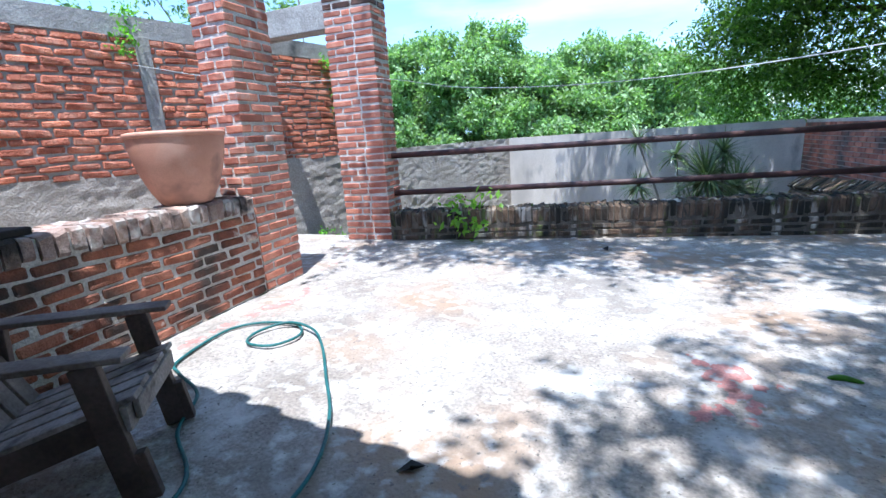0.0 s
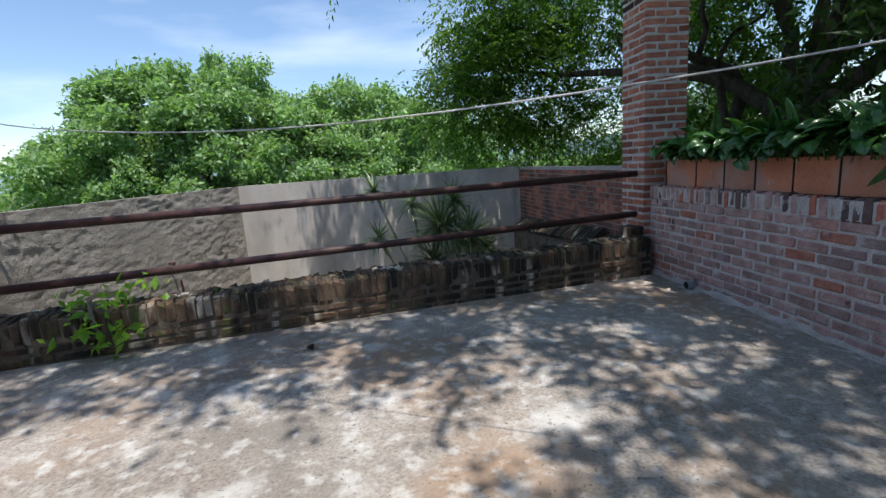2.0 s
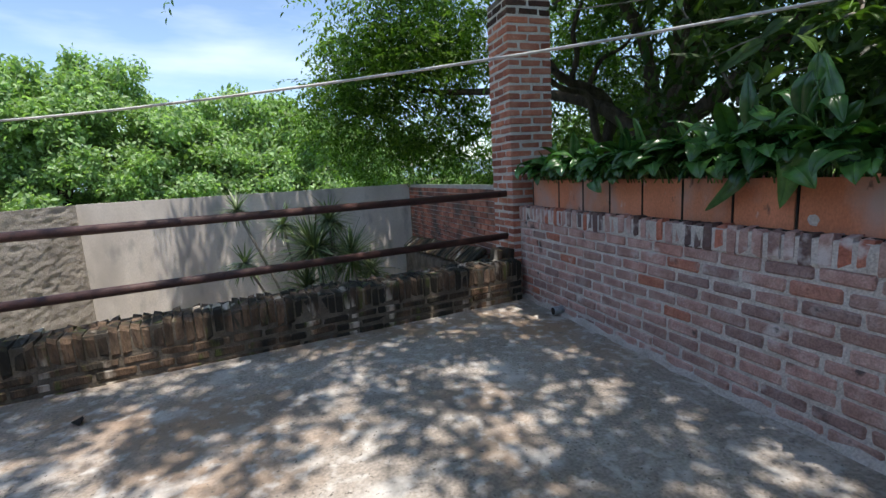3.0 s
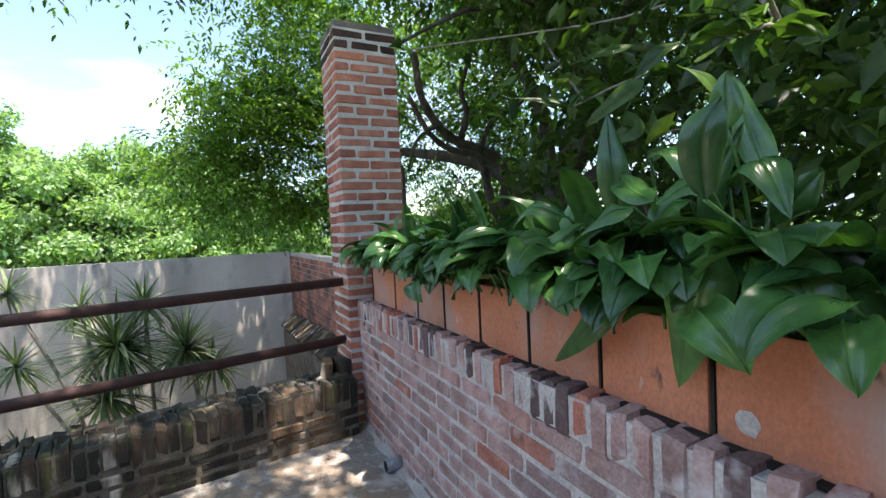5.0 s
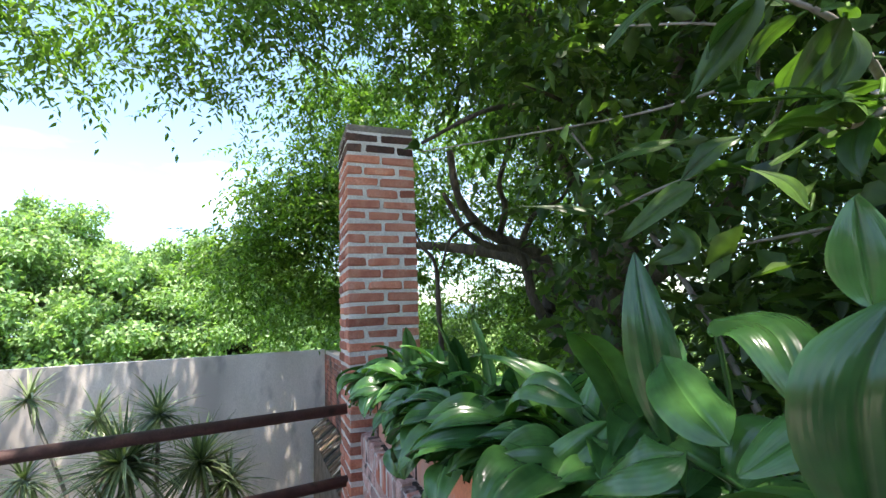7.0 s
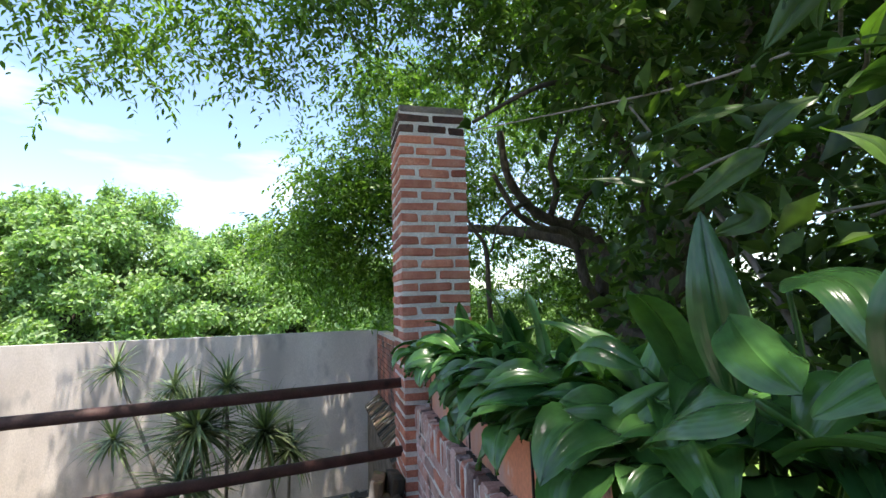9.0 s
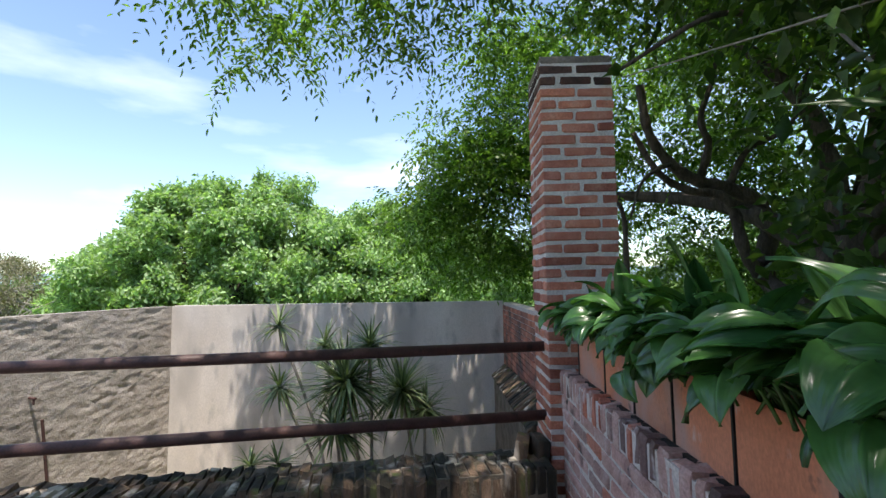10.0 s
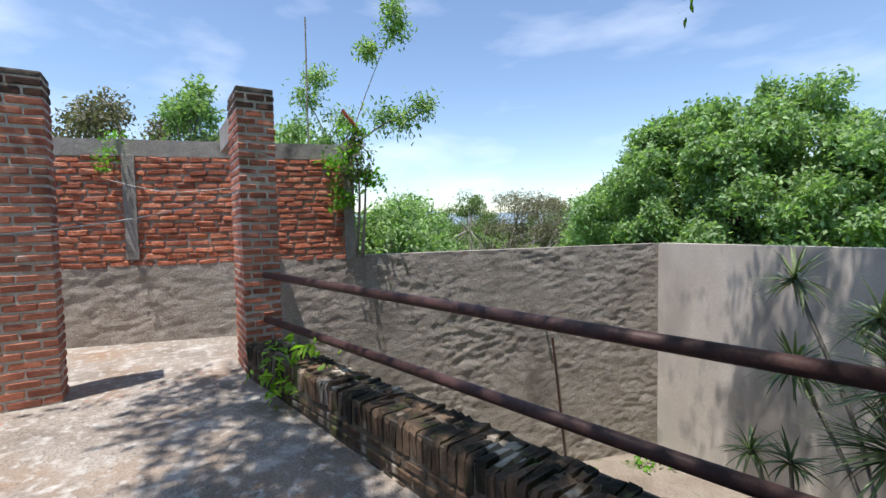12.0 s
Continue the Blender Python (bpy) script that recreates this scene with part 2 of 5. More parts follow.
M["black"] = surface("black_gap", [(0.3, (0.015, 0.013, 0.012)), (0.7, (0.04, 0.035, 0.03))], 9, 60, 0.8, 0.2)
M["red_paint"] = surface("red_paint", [(0.3, (0.48, 0.19, 0.165)), (0.7, (0.54, 0.28, 0.245))], 9, 70, 0.8, 0.3, 0.003,
                         stain=[((0.42, 0.38, 0.35), 0.54, 0.62, 14.0)])
M["bark"] = surface("bark", [(0.3, (0.045, 0.035, 0.028)), (0.7, (0.13, 0.105, 0.085))], 5, 40, 0.95, 0.9, 0.02, stretch=(1, 1, 0.35))
M["bark_pale"] = surface("bark_pale", [(0.3, (0.22, 0.19, 0.16)), (0.7, (0.38, 0.34, 0.30))], 6, 40, 0.9, 0.6, 0.01, stretch=(1, 1, 0.4))
M["grass"] = surface("meadow", [(0.3, (0.09, 0.16, 0.025)), (0.7, (0.17, 0.27, 0.05))], 0.35, 9, 0.95, 0.6, 0.05, stain=[((0.20, 0.17, 0.09), 0.62, 0.78, 0.6)])
M["cord"] = surface("cord", [(0.3, (0.55, 0.55, 0.52)), (0.7, (0.75, 0.74, 0.7))], 9, 60, 0.7, 0.0)
M["board"] = surface("red_board", [(0.3, (0.45, 0.06, 0.05)), (0.7, (0.55, 0.10, 0.08))], 6, 60, 0.5, 0.1)
M["roof_tile"] = surface("roof_tile", [(0.3, (0.35, 0.14, 0.08)), (0.7, (0.45, 0.2, 0.12))], 6, 60, 0.9, 0.4)
M["house_wall"] = surface("house_plaster", [(0.3, (0.55, 0.48, 0.4)), (0.7, (0.65, 0.58, 0.5))], 3, 50, 0.9, 0.2)
M["soil"] = surface("soil", [(0.3, (0.05, 0.035, 0.025)), (0.7, (0.1, 0.07, 0.05))], 12, 90, 1.0, 0.8, 0.02)
M["earth"] = surface("packed_earth", [(0.3, (0.24, 0.20, 0.16)), (0.7, (0.36, 0.31, 0.26))], 2, 40, 0.95, 0.6, 0.02, stain=[((0.12, 0.14, 0.06), 0.58, 0.7, 2.0)])
# blue of the far air is mixed into the hill colour
M["hill"] = surface("far_hill_haze", [(0.3, (0.22, 0.30, 0.36)), (0.7, (0.26, 0.34, 0.40))], 0.01, 0.05, 1.0, 0.0)
M["broadleaf"] = leaf_material("broadleaf", (0.020, 0.072, 0.022), (0.066, 0.168, 0.044), 0.25, 0.14, 0.6, veins=True)
M["hanging_leaf"] = leaf_material("hanging_leaf", (0.028, 0.066, 0.016), (0.07, 0.135, 0.03), 0.38, 0.3, 0.4, veins=True)
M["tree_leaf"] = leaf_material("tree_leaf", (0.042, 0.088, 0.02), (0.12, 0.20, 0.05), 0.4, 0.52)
# darker copy of tree_leaf: shade deep in the foliage is put into colour
M["leaf_in_shade"] = leaf_material("leaf_in_shade", (0.024, 0.054, 0.014), (0.075, 0.13, 0.032), 0.36, 0.30)
M["bush_leaf"] = leaf_material("bush_leaf", (0.125, 0.21, 0.092), (0.275, 0.39, 0.195), 0.5, 0.35)
M["far_leaf"] = leaf_material("far_leaf", (0.08, 0.13, 0.05), (0.14, 0.20, 0.07), 0.6, 0.3)
M["dry_twig"] = leaf_material("dry_twig", (0.13, 0.12, 0.09), (0.22, 0.20, 0.15), 0.8, 0.2)
M["yucca_leaf"] = leaf_material("yucca_leaf", (0.06, 0.10, 0.048), (0.19, 0.24, 0.13), 0.35, 0.2, 0.5)
M["weed_leaf"] = leaf_material("weed_leaf", (0.14, 0.30, 0.03), (0.32, 0.52, 0.08), 0.45, 0.45)
M["vine_leaf"] = leaf_material("vine_leaf", (0.08, 0.20, 0.02), (0.17, 0.36, 0.05), 0.45, 0.4)


# building helpers
def mesh_of(name, bm):
    me = bpy.data.meshes.new(name)
    bm.to_mesh(me)
    bm.free()
    return me


def part(name, bm, material, parent=None, label="", smooth=False):
    """Links a bmesh (or a ready mesh) as one mesh object, under a thing or a part."""
    me = mesh_of(name, bm) if isinstance(bm, bmesh.types.BMesh) else bm
    if material and not me.materials:
        me.materials.append(material)
    if smooth:
        me.shade_smooth()
    ob = new(name, me)
    ob.parent = parent
    return tagged(ob, label) if label else ob


def box(bm, x0, x1, y0, y1, z0, z1, bevel=0.0, turn=None):
    m = Matrix.Translation(((x0 + x1) / 2, (y0 + y1) / 2, (z0 + z1) / 2)) @ Matrix.Diagonal((x1 - x0, y1 - y0, z1 - z0, 1))
    made = bmesh.ops.create_cube(bm, size=1, matrix=(turn or Matrix()) @ m)["verts"]
    if bevel:
        edges = list({e for v in made for e in v.link_edges})
        bmesh.ops.bevel(bm, geom=edges, offset=bevel, segments=2, affect="EDGES", profile=0.6)
    return bm


def prism(corners, z0, z1):
    """An upright block on a plan of corners (counter-clockwise). z0, z1: numbers or one for each corner."""
    bm = bmesh.new()
    lo = z0 if isinstance(z0, (list, tuple)) else [z0] * len(corners)
    hi = z1 if isinstance(z1, (list, tuple)) else [z1] * len(corners)
    a = [bm.verts.new((x, y, z)) for (x, y), z in zip(corners, lo)]
    b = [bm.verts.new((x, y, z)) for (x, y), z in zip(corners, hi)]
    bm.faces.new(a[::-1]), bm.faces.new(b)
    for i in range(len(a)):
        j = (i + 1) % len(a)
        bm.faces.new((a[i], a[j], b[j], b[i]))
    return bm


def tube(bm, points, radius, sides=10, close=True):
    """A round tube along points; radius: one number or one for each point."""
    pts = [Vector(p) for p in points]
    radii = radius if isinstance(radius, (list, tuple)) else [radius] * len(pts)
    rings, up = [], Vector((0.13, 0.31, 0.94)).normalized()
    for i, p in enumerate(pts):
        d = (pts[min(i + 1, len(pts) - 1)] - pts[max(i - 1, 0)]).normalized()
        side = d.cross(up)
        if side.length < 0.05:
            side = d.cross(Vector((1, 0, 0)))
        side.normalize()
        top = side.cross(d)
        rings.append([bm.verts.new(p + radii[i] * (math.cos(a) * side + math.sin(a) * top)) for a in (k * math.tau / sides for k in range(sides))])
    for r, s in zip(rings, rings[1:]):
        for k in range(sides):
            bm.faces.new((r[k], r[(k + 1) % sides], s[(k + 1) % sides], s[k]))
    if close:
        bm.faces.new(rings[0][::-1]), bm.faces.new(rings[-1])
    return bm


def spline(points, steps=8):
    """A smooth line through points."""
    p = [Vector(q) for q in points]
    p = [2 * p[0] - p[1]] + p + [2 * p[-1] - p[-2]]
    out = []
    for i in range(1, len(p) - 2):
        for k in range(steps):
            t = k / steps
            out.append(0.5 * (2 * p[i] + (p[i + 1] - p[i - 1]) * t + (2 * p[i - 1] - 5 * p[i] + 4 * p[i + 1] - p[i + 2]) * t * t
                              + (3 * p[i] - p[i - 1] - 3 * p[i + 1] + p[i + 2]) * t ** 3))
    return out + [p[-2]]


# unit bricks: a few worn shapes of one size, scaled for each piece
def unit_bricks(count, wear, key):
    out = []
    rng = random.Random(key)
    for i in range(count):
        bm = bmesh.new()
        box(bm, -0.5, 0.5, -0.5, 0.5, -0.5, 0.5)
        bmesh.ops.transform(bm, matrix=Matrix.Diagonal((0.24, 0.12, 0.065, 1)), verts=bm.verts)
        for v in bm.verts:
            v.co += Vector([rng.uniform(-wear, wear) for _ in range(3)])
        bmesh.ops.bevel(bm, geom=bm.edges[:], offset=0.006 + wear * 0.6, segments=1, affect="EDGES")
        bmesh.ops.transform(bm, matrix=Matrix.Diagonal((1 / 0.24, 1 / 0.12, 1 / 0.065, 1)), verts=bm.verts)
        out.append(mesh_of("brick", bm))
    return out


BRICKS = {}


def brick_shapes(material, wear=0.004):
    if material not in BRICKS:
        BRICKS[material] = unit_bricks(6, wear, material)
        for me in BRICKS[material]:
            me.materials.append(M[material])
    return BRICKS[material]


brick_rng = random.Random(4)


def brick(parent, material, centre, u, size, wear=0.004, loose=0.003, name="brick"):
    """One brick: centre, the way u in which it lies long (in plan), and its length, depth and height."""
    ob = new(name, brick_rng.choice(brick_shapes(material, wear)))
    w = Vector((-u.y, u.x, 0))
    r = Matrix(((u.x, w.x, 0, 0), (u.y, w.y, 0, 0), (0, 0, 1, 0), (0, 0, 0, 1)))
    c = Vector(centre) + Vector([brick_rng.uniform(-loose, loose) for _ in range(3)])
    tilt = Euler([brick_rng.gauss(0, loose * 1.5) for _ in range(3)]).to_matrix().to_4x4()
    flip = brick_rng.choice((1, -1))
    ob.matrix_basis = Matrix.Translation(c) @ r @ tilt @ Matrix.Diagonal((flip * size[0], flip * size[1], size[2], 1))
    ob.parent = parent
    return ob


def brick_face(parent, material, start, u, length, z0, courses, course, brick_len, depth=0.1, proud=0.0, joint=0.02, wear=0.004, loose=0.003, slope=0.0):
    """Running bond: bricks whose faces stand `proud` of the line from start along u; they reach `depth` back (to the left of u)."""
    back = Vector((-u.y, u.x, 0))
    n = 0
    for k in range(courses):
        s = -brick_len * (0.5 if k % 2 else 0.0) + brick_rng.uniform(-0.02, 0.02)
        while s < length - 0.02:
            ln = brick_len * brick_rng.uniform(0.93, 1.07)
            a, b = max(s, 0), min(s + ln, length)
            s += ln
            if b - a < 0.05:
                continue
            c = Vector((*start, 0)) + u * ((a + b) / 2) + back * (depth / 2 - proud)
            c.z = z0 + course * (k + 0.5) + slope * (a + b) / 2
            brick(parent, material, c, u, (b - a - joint, depth, course - joint), wear, loose)
            n += 1
    return n


def soldier_row(parent, material, start, u, length, z0, height, depth, step=0.079, wear=0.006, loose=0.004, slope=0.0, joint=0.014):
    """Bricks on end, side by side, on top of a wall."""
    back = Vector((-u.y, u.x, 0))
    s = 0.0
    while s < length - 0.03:
        w = step * brick_rng.uniform(0.88, 1.12)
        w = min(w, length - s)
        c = Vector((*start, 0)) + u * (s + w / 2) + back * (depth / 2)
        c.z = z0 + height / 2 + slope * s
        brick(parent, material, c, u, (w - joint, depth, height * brick_rng.uniform(0.96, 1.03)), wear, loose)
        s += w


def pillar(name, x0, x1, y0, y1, z0, z1, material, label, course=0.085, cap=0.06, wear=0.005, joint=0.023, soot=2):
    """A brick pillar: mortar core, whole courses laid crosswise in turn, a cement cap."""
    bm = bmesh.new()
    g = 0.007
    x0, x1, y0, y1 = x0 - 0.0085, x1 + 0.0085, y0 - 0.0085, y1 + 0.0085
    box(bm, x0 + g + 0.0085, x1 - g - 0.0085, y0 + g + 0.0085, y1 - g - 0.0085, z0 - 0.05, z1 - 0.005)
    core = part(name, bm, M["mortar_pale"])
    tagged(core, label, "brick pillar", kind="structure")
    n = int((z1 - cap - z0) / course)
    course = (z1 - cap - z0) / n
    X, Y = Vector((1, 0, 0)), Vector((0, 1, 0))
    for k in range(n):
        z = z0 + course * (k + 0.5)
        along_x = k % 2 == 0
        u, (a0, a1), (b0, b1) = (X, (x0, x1), (y0, y1)) if along_x else (Y, (y0, y1), (x0, x1))
        jit = brick_rng.uniform(-0.03, 0.03)
        cuts = [0, 0.5 + jit, 1] if a1 - a0 < 0.6 else [0, 0.41 + jit, 0.6 + jit, 1]
        rows = [0, 0.26 + jit, 0.74 + jit, 1] if b1 - b0 < 0.6 else [0, 0.2 + jit, 0.6 + jit, 1]
        for r0, r1 in zip(rows, rows[1:]):
            mid = b0 + (b1 - b0) * (r0 + r1) / 2
            dep = (b1 - b0) * (r1 - r0)
            for c0, c1 in zip(cuts, cuts[1:]):
                ln = (a1 - a0) * (c1 - c0)
                ctr = a0 + (a1 - a0) * (c0 + c1) / 2
                centre = (ctr, mid, z) if along_x else (mid, ctr, z)
                brick(core, "brick_soot" if k >= n - soot else material, centre, u, (ln - 0.016, dep - 0.016, course - joint), wear)
    bm = bmesh.new()
    box(bm, x0 + 0.011, x1 - 0.011, y0 + 0.011, y1 - 0.011, z1 - cap, z1, 0.018)
    part("cap", bm, M["cap"], core, "dark weathered cement cap")
    return core


def setting(name, bm, material, label, category):
    ob = part(name, bm, material)
    return tagged(ob, label, category, kind="structure")


def floor_z(x):
    return -0.0125 * max(0.0, x)


def rough_sheet(corner, u, length, z_of, heights, step, amount, scale, key, stretch=1.0):
    """An upright sheet with trowelled relief: from corner along u; z_of(s) gives bottom and top."""
    nrm = Vector((u.y, -u.x, 0))
    ns, nz = int(length / step), heights
    verts, faces = [], []
    for i in range(ns + 1):
        s = length * i / ns
        lo, hi = z_of(s)
        for j in range(nz + 1):
            z = lo + (hi - lo) * j / nz
            q = Vector((s * scale, z * scale * stretch, key))
            r = Vector((s * scale * 0.8 + z * 0.9, z * scale * 2.4 - s * 1.3, key))
            d = noise.fractal(q, 0.6, 2.0, 6) * amount * 0.5 + (noise.ridged_multi_fractal(r, 0.7, 2.1, 6, 0.9, 1.6) - 1.0) * amount * 0.4
            d *= 0.35 + 0.9 * max(0.0, 0.5 + noise.noise(Vector((s * 0.7, z * 0.9, key + 7))))
            edge = 0.0 if j in (0, nz) or i in (0, ns) else 1.0
            verts.append(Vector((*corner, 0)) + u * s + nrm * d * edge + Vector((0, 0, z)))
    for i in range(ns):
        for j in range(nz):
            a = i * (nz + 1) + j
            faces.append((a, a + nz + 1, a + nz + 2, a + 1))
    me = bpy.data.meshes.new("plaster")
    me.from_pydata(verts, [], faces)
    me.shade_smooth()
    return me


# ---- terrace floor and lower ground ----
bm = prism([(0, -4.0), (9.0, -4.0), (9.0, 1.0), (6.9, 1.0), (6.9, 6.95), (0.27, 5.75), (0, 5.759)], -0.4, [floor_z(x) for x in (0, 9, 9, 6.9, 6.9, 0.27, 0)])
west = prism([(-5.2, -4.0), (0, -4.0), (0, 5.759), (-1.9, 5.82)], -0.4, 0.0)
bm.from_mesh(mesh_of("floor_west", west))
setting("floor", bm, M["floor"], "worn grey concrete terrace floor with pale and brown stains", "floor")
bm = bmesh.new()
for x0, x1, y0, y1, cut in ((-1500, 1500, -1500, 1500, 0),):
    vs = [bm.verts.new(p) for p in ((x0, y0, -2.85), (x1, y0, -2.85), (x1, y1, -2.85), (x0, y1, -2.85))]
    bm.faces.new(vs)
setting("yard_ground", prism([(-2.0, 6.2), (6.9, 7.2), (6.9, 13.0), (0.3, 12.7)], -2.9, -2.835), M["earth"], "bare packed earth of the lower yard", "ground")
setting("ground", bm, M["grass"], "green meadow ground with dry patches below the terrace", "ground")

# pillars
pillar("pillar_1", -0.31, 0.05, 3.40, 3.92, 0.0, 3.02, "brick_wash", "red brick pillar with crumbling mortar and rounded top")
pillar("pillar_2", -0.38, 0.27, 5.48, 5.86, 0.0, 3.065, "brick", "red brick pillar holding the iron railing bars")
pillar("pillar_3", 6.58, 7.10, 6.78, 7.28, -0.08, 3.16, "brick", "red brick pillar beside the planter wall with a grey cap")

# low wall with pots
U = Vector((0, 1, 0))
bm = bmesh.new()
box(bm, -0.37, 0.045, -3.8, 3.39, -0.05, 0.86)
low = setting("wall_low", bm, M["mortar_pale"], "low red brick wall topped by bricks set on end", "low wall")
brick_face(low, "brick_worn", (0.055, -0.6), U, 3.99, 0.0, 9, 0.0815, 0.255, 0.10, wear=0.008, joint=0.022, loose=0.005)
soldier_row(low, "brick_lime", (0.07, -0.6), U, 3.99, 0.735, 0.145, 0.24)
soldier_row(low, "brick_lime", (-0.19, -0.6), U, 3.99, 0.735, 0.14, 0.2)

# planter wall
bm = bmesh.new()
box(bm, 6.671, 7.15, -3.8, 6.775, -0.15, 0.925)
plw = setting("wall_planter", bm, M["mortar_pale"], "greyish red brick wall topped by bricks on end under terracotta planters", "brick wall")
D = Vector((0, -1, 0))
bm = bmesh.new()
box(bm, 6.6595, 6.70, -0.5, 6.775, 0.79, 0.9235)
part("coping_mortar", bm, M["mortar_pale"], plw)
brick_face(plw, "brick_grey", (6.66, 6.775), D, 7.3, -0.085, 10, 0.0875, 0.262, 0.10, wear=0.006, joint=0.019, loose=0.004)
soldier_row(plw, "brick_coping", (6.655, 6.775), D, 7.3, 0.79, 0.15, 0.115, 0.080, wear=0.006, joint=0.023)

# parapet under the railing
PA, PB = Vector((0.27, 5.48, 0)), Vector((6.58, 6.60, 0))
PU = (PB - PA).normalized()
PL = (PB - PA).length
PN = Vector((-PU.y, PU.x, 0))
q = [PA + PN * 0.008, PB + PN * 0.008, PB + PN * 0.42, PA + PN * 0.37]
bm = prism([(v.x, v.y) for v in q], -2.85, 0.342)
par = setting("wall_parapet", bm, M["mortar_dark"], "low mossy blackened brick parapet with worn bricks on edge", "parapet")
brick_face(par, "brick_moss", (PA.x, PA.y), PU, PL, -0.092, 3, 0.082, 0.25, 0.11, wear=0.007, loose=0.006)
soldier_row(par, "brick_moss", (PA.x, PA.y), PU, PL, 0.155, 0.21, 0.235, 0.069, 0.007, 0.0035, joint=0.010)
soldier_row(par, "brick_moss", (PA.x + PN.x * 0.24, PA.y + PN.y * 0.24), PU, PL, 0.155, 0.207, 0.15, 0.071, 0.007, 0.0035, joint=0.010)

# railing bars
rail = tagged(new("railing"), "two rusty dark red iron pipes between brick pillars", "railing")
for z in (1.075, 0.592):
    bm = tube(bmesh.new(), [Vector((0.26, 5.70, z)), Vector((6.60, 6.95, z))], 0.037, 16)
    part("pipe", bm, M["bar"], rail, smooth=True)

# boundary wall to the left: plastered below, rough brick above
WU = Vector((0.298, 1, 0)).normalized()
WN = Vector((WU.y, -WU.x, 0))
def wall_at(y):
    return Vector((-2.14 + 0.298 * (y - 4.6), y, 0))
K = Vector((0.29, 12.76, 0))
W0 = wall_at(-4.0)
c = [W0 + WN * -0.02, K + WN * -0.02, K + WN * -0.2, W0 + WN * -0.2]
bm = prism([(v.x, v.y) for v in c], -2.85, [1.07, 1.145, 1.145, 1.07])
wl_west = setting("wall_west", bm, M["plaster_rough"], "rough grey plastered boundary wall with trowelled ridges", "boundary wall")
me = rough_sheet((W0.x, W0.y), WU, (K - W0).length, lambda s: (-2.85, 1.07 + 0.0045 * s), 130, 0.03, 0.023, 3.4, 3.0, 1.9)
part("plaster", me, M["plaster_rough"], wl_west)
R1 = wall_at(7.27)
c = [W0 + WN * -0.018, R1 + WN * -0.018, R1 + WN * -0.17, W0 + WN * -0.17]
bm = prism([(v.x, v.y) for v in c], 1.10, 2.62)
wl_red = setting("wall_red", bm, M["mortar"], "rough weathered red brick wall on the plastered base", "brick wall")
cap_c = [W0 + WN * 0.0, R1 + WN * 0.0, R1 + WN * -0.19, W0 + WN * -0.19]
bm = prism([(v.x, v.y) for v in cap_c], 2.60, 2.83)
part("crown", bm, M["concrete"], wl_red, "stained concrete crown beam")
for y in (4.36, -0.2):
    p0 = wall_at(y)
    bm = bmesh.new()
    box(bm, 0, 0.16, -0.02, 0.02, 1.18, 2.62, 0.006, Matrix.Translation((p0.x, p0.y, 0)) @ Matrix(((WU.x, WN.x, 0, 0), (WU.y, WN.y, 0, 0), (0, 0, 1, 0), (0, 0, 0, 1))))
    part("column", bm, M["concrete"], wl_red, "grey concrete tie column")
yend = wall_at(7.20)
bm = bmesh.new()
box(bm, 0, 0.16, -0.17, 0.03, 1.05, 2.9, 0.008, Matrix.Translation((yend.x, yend.y, 0)) @ Matrix(((WU.x, WN.x, 0, 0), (WU.y, WN.y, 0, 0), (0, 0, 1, 0), (0, 0, 0, 1))))
part("column", bm, M["concrete"], wl_red, "grey concrete tie column")
s1 = wall_at(2.6)
brick_face(wl_red, "brick_rough", (s1.x, s1.y), WU, (R1 - s1).length, 1.07, 17, 0.0905, 0.27, 0.10, proud=0.006, joint=0.022, wear=0.012, loose=0.006)
s0 = wall_at(-3.5)
brick_face(wl_red, "brick_rough", (s0.x, s0.y), WU, (s1 - s0).length, 1.07, 17, 0.0905, 0.27, 0.10, proud=0.006, joint=0.022, wear=0.012, loose=0.006)

# concrete beam from the second pillar to the boundary wall
bm = bmesh.new()
box(bm, -1.75, -0.37, 5.54, 5.80, 2.66, 2.98, 0.01)
setting("beam", bm, M["concrete"], "weathered concrete beam from pillar to boundary wall", "beam")

# pale back wall and brick side wall of the lower yard
C = Vector((6.98, 13.1, 0))
KU = (C - K).normalized()
KN = Vector((KU.y, -KU.x, 0))
c = [K, C, C - KN * 0.2, K - KN * 0.2]
bm = prism([(v.x, v.y) for v in c], -2.85, [1.15, 1.15, 1.15, 1.15])
setting("wall_north", bm, M["plaster"], "smooth pale grey plastered yard wall in dappled shade", "yard wall")
E1 = Vector((7.12, 7.3, 0))
EU = (E1 - C).normalized()
EN = Vector((EU.y, -EU.x, 0))
c = [C + EN * -0.012, E1 + EN * -0.012, E1 - EN * 0.2, C - EN * 0.2]
bm = prism([(v.x, v.y) for v in c], -2.85, [1.13] * 4)
side = setting("wall_east", bm, M["mortar"], "brown brick wall of the lower yard in shade", "brick wall")
# coarse brick rows kept together, as they stay far off
bm = bmesh.new()
L = (E1 - C).length
for k in range(16):
    s = -0.13 * (k % 2)
    while s < L:
        a, b = max(s, 0), min(s + 0.27, L)
        s += 0.27
        if b - a > 0.05:
            p = C + EU * ((a + b) / 2)
            t = Matrix.Translation((p.x, p.y, -0.35 + 0.092 * k)) @ Matrix(((EU.x, EN.x, 0, 0), (EU.y, EN.y, 0, 0), (0, 0, 1, 0), (0, 0, 0, 1)))
            bmesh.ops.create_cube(bm, size=1, matrix=t @ Matrix.Translation((0, -0.04, 0)) @ Matrix.Diagonal((b - a - 0.016, 0.09, 0.075, 1)))
ob = part("brick_courses", bm, M["brick_far"], side)
